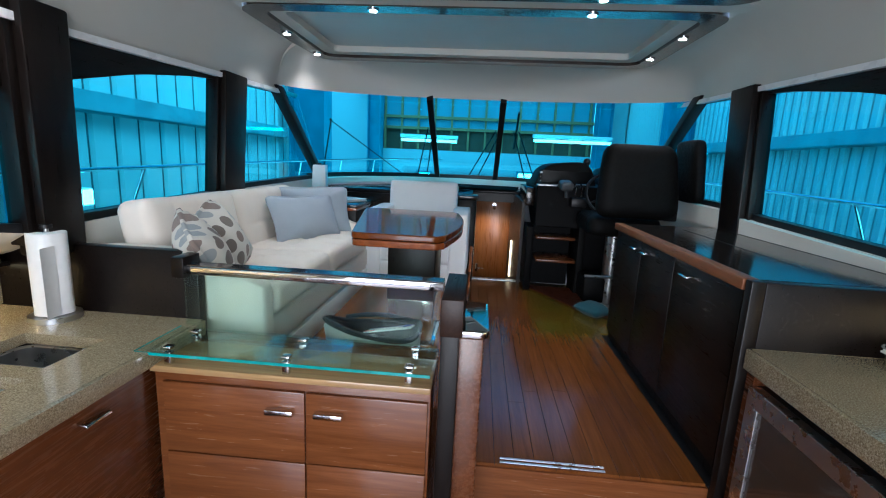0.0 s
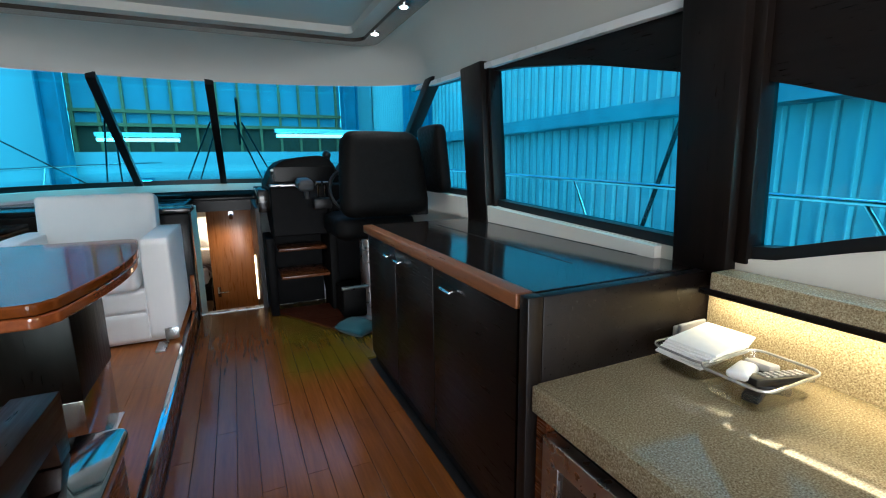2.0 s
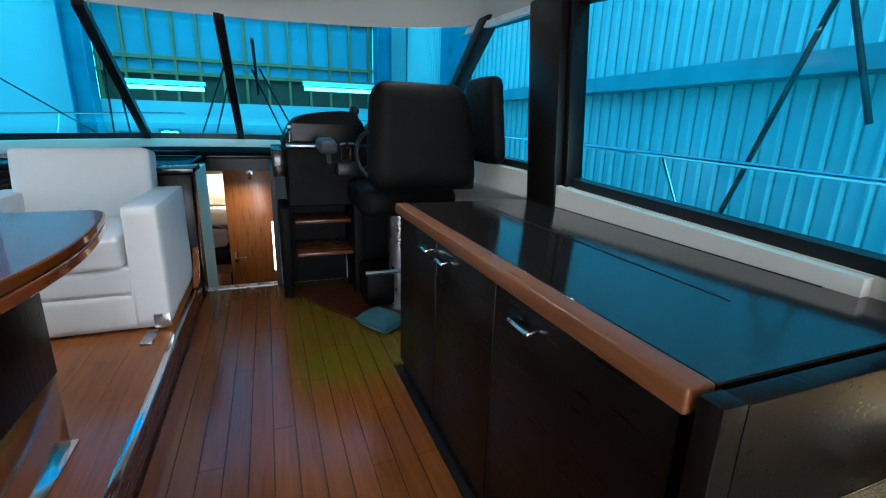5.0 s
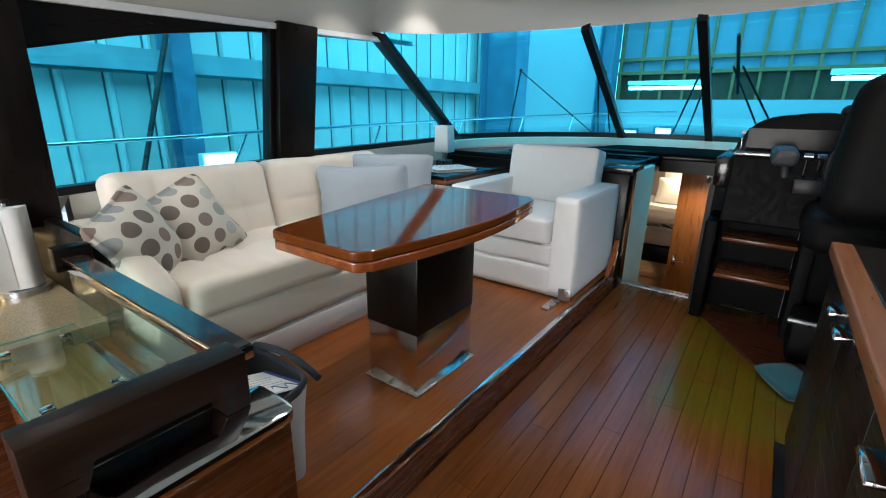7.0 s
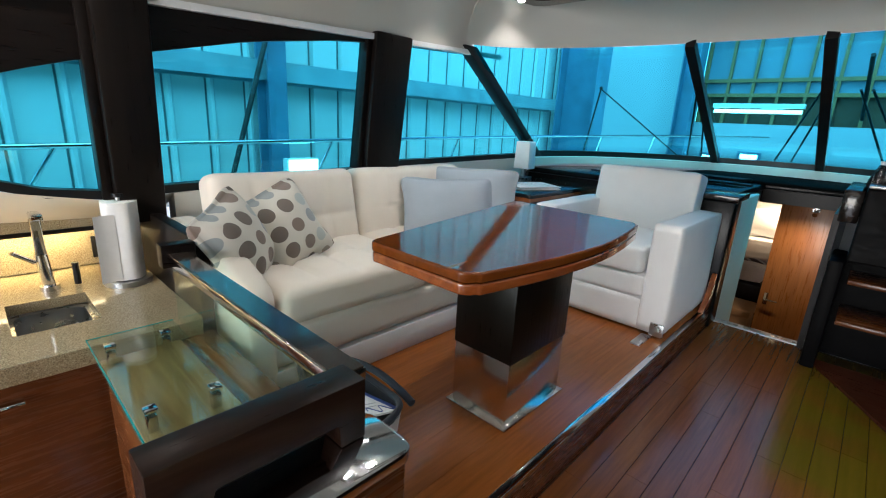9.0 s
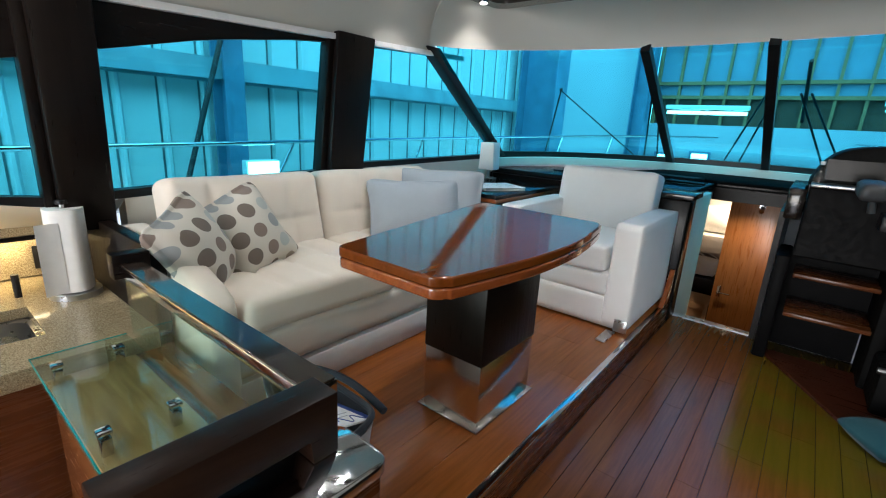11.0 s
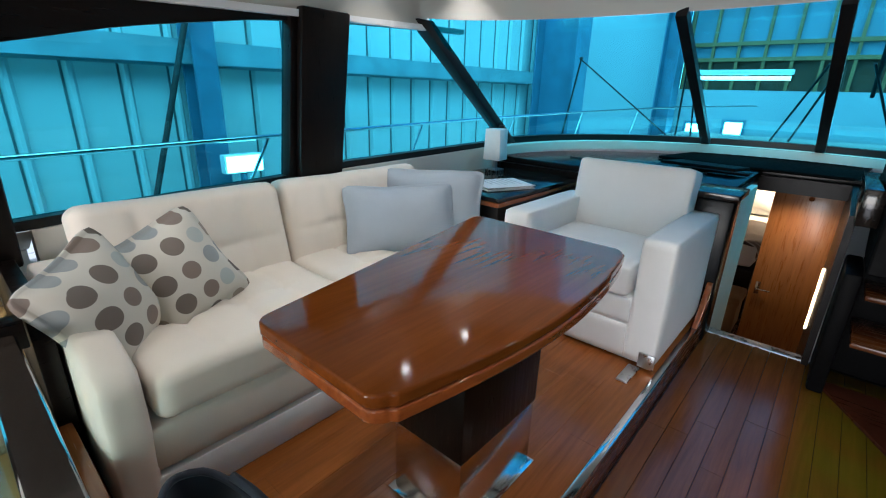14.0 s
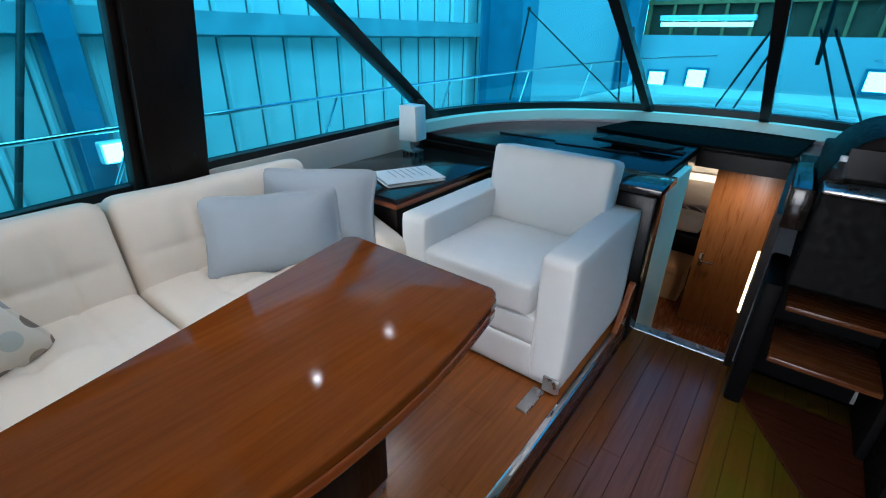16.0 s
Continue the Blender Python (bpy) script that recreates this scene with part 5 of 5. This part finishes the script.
bottle(0.60, 7.52, 0.985)
bm = bmesh.new()
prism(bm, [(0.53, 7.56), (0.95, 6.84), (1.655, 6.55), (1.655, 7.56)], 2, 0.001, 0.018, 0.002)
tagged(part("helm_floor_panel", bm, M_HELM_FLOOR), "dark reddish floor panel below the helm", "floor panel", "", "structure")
bm = bmesh.new()
cushion(bm, pose(1.00, 6.84, 0.05, 0, 0, 30), 0.16, 0.22, 0.08, 8, 0.035, 0.2, 0.5, (), 0.03, 5)
tagged(part("crumpled_cloth", bm, M_TEAL, None, "", 60), "crumpled teal cloth on the aisle floor", "cloth")
bm = bmesh.new()
path_tube(bm, [(-0.75 + 0.5 * f, 8.15 + 0.06 * f, 0.843) for f in span(0, 1, 6)], 0.005)
path_tube(bm, [(-1.2 + 0.42 * f, 8.22, 0.843) for f in span(0, 1, 6)], 0.005)
tagged(part("dash_rod", bm, M_BLACK), "thin dark rods lying on the dash", "rod")
bm = bmesh.new()
box(bm, -0.46, -0.04, 8.35, 8.42, 0.838, 0.850, 0.003)
prism(bm, [(-0.55, 8.25), (-0.10, 8.2), (-0.04, 8.35), (-0.46, 8.42)], 2, 0.8735, 0.893, 0.004)
tagged(part("dash_tray", bm, M_BLACK_SOFT), "black flat tray on the dash", "tray")


# ---- forward cabin ----
def stripe_material():
    def build(nt, b):
        v = coords(nt, (0, 9.0, 3.0), (0, 0, 0))
        w = nt.nodes.new("ShaderNodeTexWave")
        w.inputs["Scale"].default_value = 1.0
        w.bands_direction = "Y"
        w.inputs["Distortion"].default_value = 0.6
        link(nt, v, w.inputs["Vector"])
        link(nt, ramp(nt, w.outputs["Fac"], [(0.0, (0.10, 0.08, 0.08)), (0.3, (0.12, 0.10, 0.10)), (0.36, (0.6, 0.57, 0.55)), (0.7, (0.65, 0.62, 0.6)), (0.75, (0.25, 0.2, 0.2))]), b.inputs["Base Color"])
        b.inputs["Roughness"].default_value = 0.9
    return material("striped_cotton", build)


M_STRIPE = stripe_material()


def berth():
    t = thing("berth", "cabin berth with white bedding and a striped blanket", "bed", -0.75, 11.4, CZ)
    boxpart("base", M_WENGE, t, -1.6, -0.06, 10.55, 13.2, CZ, -0.45, 0.01)
    for a in (10.7, 11.7):
        d = boxpart("drawer", M_WENGE_Z, t, -0.06, -0.045, a, a + 0.9, -0.85, -0.5, 0.003)
        boxpart("handle", M_CHROME, d, -0.045, -0.03, a + 0.3, a + 0.42, -0.62, -0.60, 0.003)
    bm = bmesh.new()
    cushion(bm, pose(-0.83, 11.88, -0.33), 1.5, 2.6, 0.24, 10, 0.06, 0.05)
    part("mattress", bm, M_PAPER, t)
    bm = bmesh.new()
    cushion(bm, pose(-0.78, 11.15, -0.26, 3, 0, 6), 1.62, 1.0, 0.20, 14, 0.05, 0.1, 0, (), 0.04, 3)
    part("blanket", bm, M_STRIPE, t, "striped blanket", 60)


berth()
for k, (x, y) in enumerate(((-0.42, 12.4), (-1.1, 12.5), (-0.40, 12.75))):
    bm = bmesh.new()
    cushion(bm, pose(x, y, 0.0 + 0.06 * (k == 2), 62, 0, 6), 0.55, 0.42, 0.16, 10, 0.06, 0.25, 0.7, (), 0.012, k)
    tagged(part("bed_pillow", bm, M_PAPER, None, "", 60), "white bed pillow propped on the berth", "pillow", "bed pillows")
bm = bmesh.new()
cushion(bm, pose(-0.30, 10.25, -0.66), 0.5, 0.42, 0.10, 8, 0.03, 0.1)
box(bm, -0.53, -0.07, 10.06, 10.44, CZ, -0.70, 0.006)
tagged(part("bench", bm, M_CARPET, None, "", 40), "low tan upholstered bench in the cabin", "bench")


def cabin_door():
    t = thing("door_1", "orange cherry veneer cabin door standing open", "door", 0.35, 9.77, CZ, "", "structure")
    boxpart("leaf", M_DOOR, t, 0.01, 0.66, 9.75, 9.785, CZ + 0.01, 0.695, 0.004)
    bm = bmesh.new()
    box(bm, 0.05, 0.085, 9.737, 9.75, -0.40, -0.28, 0.004)
    tube(bm, (0.07, 9.74, -0.34), (0.07, 9.7, -0.34), 0.008)
    tube(bm, (0.07, 9.7, -0.34), (0.17, 9.7, -0.34), 0.008)
    part("door_handle", bm, M_CHROME, t, "chrome lever handle", 40)


cabin_door()
t = thing("cabin_spot", "small chrome spotlight above the cabin door", "lamp", 0.27, 9.73, 0.56)
bm = bmesh.new()
tube(bm, (0.27, 9.74, 0.56), (0.27, 9.66, 0.54), 0.02, 14)
tube(bm, (0.27, 9.75, 0.58), (0.27, 9.73, 0.58), 0.03, 14)
part("housing", bm, M_CHROME, t, "", 40)
spot_lamp("companionway_spot", 0.22, 9.35, 0.64, 7.8, (1.0, 0.70, 0.38), 140)
bm = bmesh.new()
box(bm, 0.454, 0.468, 8.625, 8.64, -0.17, 0.27, 0.002)
tagged(part("led_strip", bm, M_LED_WARM), "warm glowing strip light on the companionway wall", "strip light")

# ---- hangar outside ----
HZ = -2.6
bm = bmesh.new()
box(bm, -60, 60, -60, 60, HZ - 0.1, HZ)
struct("ground", bm, M_CONCRETE, "grey concrete hangar floor", 0, "ground")


def ribbed(bm, axis, at, a, b, z0, z1, pitch, depth, out):
    """Sheet metal with trapezoid ribs, along the axis other than its own."""
    prof = []
    u = a
    while u < b:
        for du, d in ((0, 0), (pitch * 0.80, 0), (pitch * 0.86, depth), (pitch * 0.93, depth)):
            prof.append((min(u + du, b), d))
        u += pitch
    prof.append((b, 0))
    rows = []
    for z in (z0, z1):
        rows.append([((at + out * d, p, z) if axis == 0 else (p, at + out * d, z)) for p, d in prof])
    sheet(bm, rows, 0.02, (-out, 0, 0) if axis == 0 else (0, -out, 0))


WL, WR, WF = -3.45, 4.3, 17.5
for nm, at, out, pitch in (("hangar_wall_west", WL, 1, 0.31), ("hangar_wall_east", WR, -1, 0.17)):
    bm = bmesh.new()
    ribbed(bm, 0, at, -3.0, 11.5 if out > 0 else WF, HZ, 5.0, pitch, 0.05 if out < 0 else 0.04, out)
    struct(nm, bm, M_METAL_WALL, "ribbed pale sheet metal hangar wall", 0, "wall")


def girt(x, s, z):
    bm = bmesh.new()
    y1 = 11.0 if s > 0 else WF
    box(bm, min(x, x + s * 0.13), max(x, x + s * 0.13), -3, y1, z, z + 0.02)
    box(bm, min(x + s * 0.11, x + s * 0.13), max(x + s * 0.11, x + s * 0.13), -3, y1, z - 0.14, z)
    box(bm, min(x, x + s * 0.03), max(x, x + s * 0.03), -3, y1, z - 0.16, z)
    ob = part("girt", bm, M_GIRT)
    return tagged(ob, "long steel rail along the hangar wall", "steel rail", "hangar girts", "structure")


for nm, x, s, pitch, y1 in (("west", WL, 1, 0.31, 11.4), ("east", WR, -1, 0.17, WF)):
    bm = bmesh.new()
    y = -3.0 + pitch * 0.80
    while y < y1:
        box(bm, min(x + s * 0.001, x + s * 0.008), max(x + s * 0.001, x + s * 0.008), y - 0.016, y - 0.003, HZ, 5.0)
        y += pitch
    struct("hangar_wall_joints_" + nm, bm, M_SEAM if s > 0 else M_SEAM_PALE, "dark upright joints between the sheet metal panels", 0, "wall")
girt(WL + 0.06, 1, 1.57)
girt(WR - 0.06, -1, 1.68)


def column(x, y, w, d, mat):
    bm = bmesh.new()
    box(bm, x - w / 2, x + w / 2, y - 0.012, y + 0.012, HZ, 5.0)
    for s in (-1, 1):
        box(bm, x + s * w / 2 - 0.012, x + s * w / 2 + 0.012, y - d / 2, y + d / 2, HZ, 5.0)
    ob = part("hangar_column", bm, mat)
    return tagged(ob, "blue painted steel hangar column", "column", "hangar columns", "structure")


column(WL + 0.2, 6.38, 0.2, 0.16, M_HANGAR_STEEL)
column(WL + 0.5, 11.2, 0.6, 0.4, M_HANGAR_STEEL)
column(WR - 0.3, 13.2, 0.5, 0.36, M_HANGAR_STEEL)
column(-3.2, WF - 0.4, 0.36, 0.5, M_HANGAR_STEEL)
column(3.48, WF - 0.4, 0.36, 0.5, M_HANGAR_STEEL)
for a, b in (((WL + 0.35, 5.8, 0.2), (WL + 0.35, 6.55, 2.6)), ((WR - 0.4, 7.15, 0.35), (WR - 0.4, 6.55, 2.1)), ((WR - 0.4, 6.55, 2.1), (WR - 0.4, 6.25, 1.2))):
    bm = bmesh.new()
    tube(bm, a, b, 0.02)
    tagged(part("brace_cable", bm, M_RUBBER), "thin dark diagonal brace beside the wall", "brace", "", "structure")

bm = bmesh.new()
box(bm, -14, 14, WF, WF + 0.2, HZ, 1.5)
box(bm, -14, -3.1, WF, WF + 0.2, 1.5, 6)
box(bm, 3.35, 14, WF, WF + 0.2, 1.5, 6)
box(bm, WL - 3.5, WL - 3.3, 11.3, WF, HZ, 5)
struct("hangar_wall_north", bm, M_HANGAR_WHITE, "smooth white lower hangar wall", 0, "wall")
bm = bmesh.new()
box(bm, -3.1, 3.35, WF + 0.25, WF + 0.3, 1.5, 2.15)
struct("hangar_plywood", bm, M_PLY, "bare brown plywood band above the white wall", 0, "wall")
bm = bmesh.new()
box(bm, -3.1, 3.35, WF + 0.25, WF + 0.3, 2.15, 6.0)
struct("hangar_insulation", bm, M_FOIL, "pale blue insulation sheet between studs", 0, "wall")
for i in range(13):
    bm = bmesh.new()
    x = -3.05 + i * 0.52
    box(bm, x, x + 0.06, WF + 0.15, WF + 0.26, 1.5, 6.0)
    tagged(part("wall_stud", bm, M_STUD), "bare pine wall stud", "stud", "hangar studs", "structure")
for z in (2.12, 2.45, 3.6):
    bm = bmesh.new()
    box(bm, -3.1, 3.35, WF + 0.14, WF + 0.25, z, z + 0.08)
    tagged(part("wall_nogging", bm, M_STUD), "bare pine cross rail between studs", "stud", "hangar studs", "structure")


def tube_light(x, y, z, w):
    t = thing("tube_light", "bright fluorescent tube light on the hangar wall", "lamp", x, y, z, "hangar tube lights")
    boxpart("housing", M_WHITE, t, x - w / 2, x + w / 2, y, y + 0.12, z + 0.06, z + 0.14, 0.01)
    bm = bmesh.new()
    tube(bm, (x - w / 2 + 0.03, y + 0.05, z), (x + w / 2 - 0.03, y + 0.05, z), 0.034, 12)
    part("tube", bm, M_TUBE, t, "glowing white tube", 40)


tube_light(-1.3, 14.8, 1.66, 1.45)
tube_light(2.1, 14.2, 1.74, 1.8)

# ---- the boat's own deck and rails ----
bm = bmesh.new()
rows = []
for a in span(-90, 90, 36):
    p = screen_base(a)
    q = Vector((CX + 2.45 * math.sin(radians(a)), 7.0 + 7.4 * max(0, math.cos(radians(a))) ** 0.8, 0.66))
    p = Vector((p.x + 0.08 * math.sin(radians(a)), p.y + 0.08, 0.88))
    rows.append([p.lerp(q, f) + Vector((0, 0, -0.12 * math.sin(f * math.pi / 2) + 0.12 * f)) for f in span(0, 1, 6)])
sheet(bm, rows, 0.08, (0, 0, -1))
struct("foredeck", bm, M_WHITE, "white foredeck beyond the windscreen", 60, "deck")
for s in (-1, 1):
    bm = bmesh.new()
    a = 2.06 if s < 0 else 1.80
    box(bm, min(CX + s * a, CX + s * 2.47), max(CX + s * a, CX + s * 2.47), 1.0, 7.0, 0.52, 0.60, 0.01)
    struct("side_deck", bm, M_WHITE, "white side deck beside the cabin", 0, "deck")


def guard_rail(s):
    t = thing("guard_rail", "polished steel guard rail along the deck edge", "railing", CX + s * 2.3, 6.0, 0.6, "deck rails")
    def at(y, h):
        w = 2.35 * math.sqrt(max(0.0, 1 - ((max(y, 6.5) - 6.5) / 8.3) ** 2.4))
        return Vector((CX + s * w, y, h))
    bm = bmesh.new()
    path_tube(bm, [at(y, 0.98 + 0.026 * (y - 5.5)) for y in span(2.0, 14.2, 40)], 0.014)
    part("top_rail", bm, M_CHROME, t, "", 60)
    for y in (3.2, 4.8, 6.35, 7.7, 9.0, 10.3, 11.6):
        bm = bmesh.new()
        tube(bm, at(y - 0.22, 0.60), at(y, 0.98 + 0.026 * (y - 5.5)), 0.011)
        part("stanchion", bm, M_CHROME, t, "", 60)


guard_rail(-1)
guard_rail(1)


def wiper(a, lean):
    p = screen_base(a) + Vector((0, 0.10, 0.02))
    q = screen_base(a + lean).lerp(screen_head(a + lean), 0.62) + Vector((0, 0.10, 0.05))
    t = thing("wiper", "black windscreen wiper parked upright", "wiper", p.x, p.y, p.z, "wipers")
    for d in (-0.03, 0.03):
        bm = bmesh.new()
        tube(bm, p + Vector((d * 2, 0, 0)), q + Vector((d, 0, 0)), 0.008)
        part("arm", bm, M_BLACK, t)
    bm = bmesh.new()
    r = (screen_head(a) - screen_base(a)).normalized()
    tube(bm, q - r * 0.35, q + r * 0.35, 0.012)
    part("blade", bm, M_RUBBER, t)


wiper(-27, 6)
wiper(-3, 9)
wiper(22, -9)


# ---- flagpole wire, doorways and a bright work lamp in the hangar ----
bm = bmesh.new()
tube(bm, (-2.46, 10.82, 1.73), (-1.0, 10.2, 0.85), 0.008)
tube(bm, (-2.46, 10.82, 1.73), (-2.62, 10.8, 0.7), 0.012)
bmesh.ops.create_uvsphere(bm, u_segments=10, v_segments=6, radius=0.025, matrix=Matrix.Translation((-2.46, 10.82, 1.74)))
tagged(part("stay_wire", bm, M_RUBBER), "dark pole with a stay wire on the foredeck", "pole")


def lit_window(x, z0, z1, w):
    t = thing("hangar_window", "bright daylit window in the white hangar wall", "window", x, WF, z0, "hangar windows", "structure")
    bm = bmesh.new()
    for a, b, c, d in ((x - w / 2 - 0.06, x + w / 2 + 0.06, z0 - 0.06, z0), (x - w / 2 - 0.06, x + w / 2 + 0.06, z1, z1 + 0.06), (x - w / 2 - 0.06, x - w / 2, z0, z1), (x + w / 2, x + w / 2 + 0.06, z0, z1)):
        box(bm, a, b, WF - 0.05, WF - 0.004, c, d)
    part("window_frame", bm, M_HANGAR_STEEL, t)
    boxpart("pane", M_DAY, t, x - w / 2, x + w / 2, WF - 0.02, WF - 0.006, z0, z1)


M_DAY = glow("daylit_pane", (0.75, 0.95, 1.0), 7.0)
lit_window(-2.55, 0.28, 0.72, 0.34)
lit_window(-1.72, 0.34, 0.80, 0.36)
lit_window(1.65, 0.58, 0.92, 0.95)


def work_lamp(x, y, z, s):
    t = thing("work_lamp", "bright rectangular work light by the hangar wall", "lamp", x, y, z)
    bm = bmesh.new()
    box(bm, x - 0.06, x + 0.02, y - 0.15, y + 0.15, z - 0.07, z + 0.07, 0.01)
    part("housing", bm, M_WHITE, t)
    boxpart("lens", M_DAY, t, x + 0.021 * s, x + 0.03 * s, y - 0.135, y + 0.135, z - 0.058, z + 0.058)
    bm = bmesh.new()
    tube(bm, (x - 0.02, y, HZ), (x - 0.02, y, z - 0.08), 0.025)
    part("stand", bm, M_HANGAR_STEEL, t)


work_lamp(-3.0, 6.5, 0.74, 1)

# ---- floor planks, last ----
def planks(parent_name, mat, x0, x1, y0, y1, z, width, seed, gap):
    rnd = random.Random(seed)
    parent = bpy.data.objects[parent_name]
    lengths = (0.9, 1.2, 1.5)
    shared = {}
    n = max(1, round((x1 - x0) / width))
    w = (x1 - x0) / n
    for i in range(n):
        y = y0
        first = True
        while y < y1 - 0.001:
            l = min(rnd.choice(lengths) * (rnd.choice((0.4, 0.7, 1.0)) if first else 1.0), y1 - y)
            if y1 - (y + l) < 0.2:
                l = y1 - y
            first = False
            key = round(l, 3)
            if key not in shared:
                bm = bmesh.new()
                prism(bm, [(-w / 2 + gap, 0), (w / 2 - gap, 0), (w / 2 - gap, 0.0112), (w / 2 - gap * 2, 0.012), (-w / 2 + gap * 2, 0.012), (-w / 2 + gap, 0.0112)], 1, 0.0006, l - 0.0006)
                me = bpy.data.meshes.new("plank")
                bm.to_mesh(me)
                bm.free()
                me.materials.append(mat)
                shared[key] = me
            ob = new("plank", shared[key])
            ob.location = (x0 + (i + 0.5) * w, y, z - 0.012)
            ob.parent = parent
            y += l


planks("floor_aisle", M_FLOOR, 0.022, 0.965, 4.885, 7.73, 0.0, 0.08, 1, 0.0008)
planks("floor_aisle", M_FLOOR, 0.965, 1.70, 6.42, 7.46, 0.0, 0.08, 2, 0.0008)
planks("floor_platform", M_PLATFORM, -1.60, -0.012, 5.03, 7.82, PZ, 0.15, 3, 0.0003)
planks("floor_galley", M_FLOOR, -0.93, 1.0, 1.05, 4.60, GZ, 0.08, 4, 0.0008)
bm = bmesh.new()
box(bm, -0.010, 0.019, 5.03, 7.58, PZ - 0.012, PZ + 0.003, 0.002)
struct("trim_platform_edge", bm, M_CHROME, "polished metal nosing along the platform edge", 40, "trim")
bm = bmesh.new()
prism(bm, [(7.40, PZ + 0.003), (7.575, PZ + 0.003), (7.575, 0.36), (7.55, 0.35), (7.51, 0.27), (7.46, 0.20)], 0, -0.008, 0.022, 0.004)
struct("trim_platform_cap", bm, M_TABLE_EDGE, "curved cherry cap where the platform meets the console", 40, "trim")
for y in (4.892, 4.915):
    bm = bmesh.new()
    box(bm, 0.20, 0.60, y, y + 0.010, 0.0005, 0.004, 0.001)
    tagged(part("tread_strip", bm, M_STEEL), "thin steel tread strip on the step edge", "tread strip", "step tread strips", "structure")
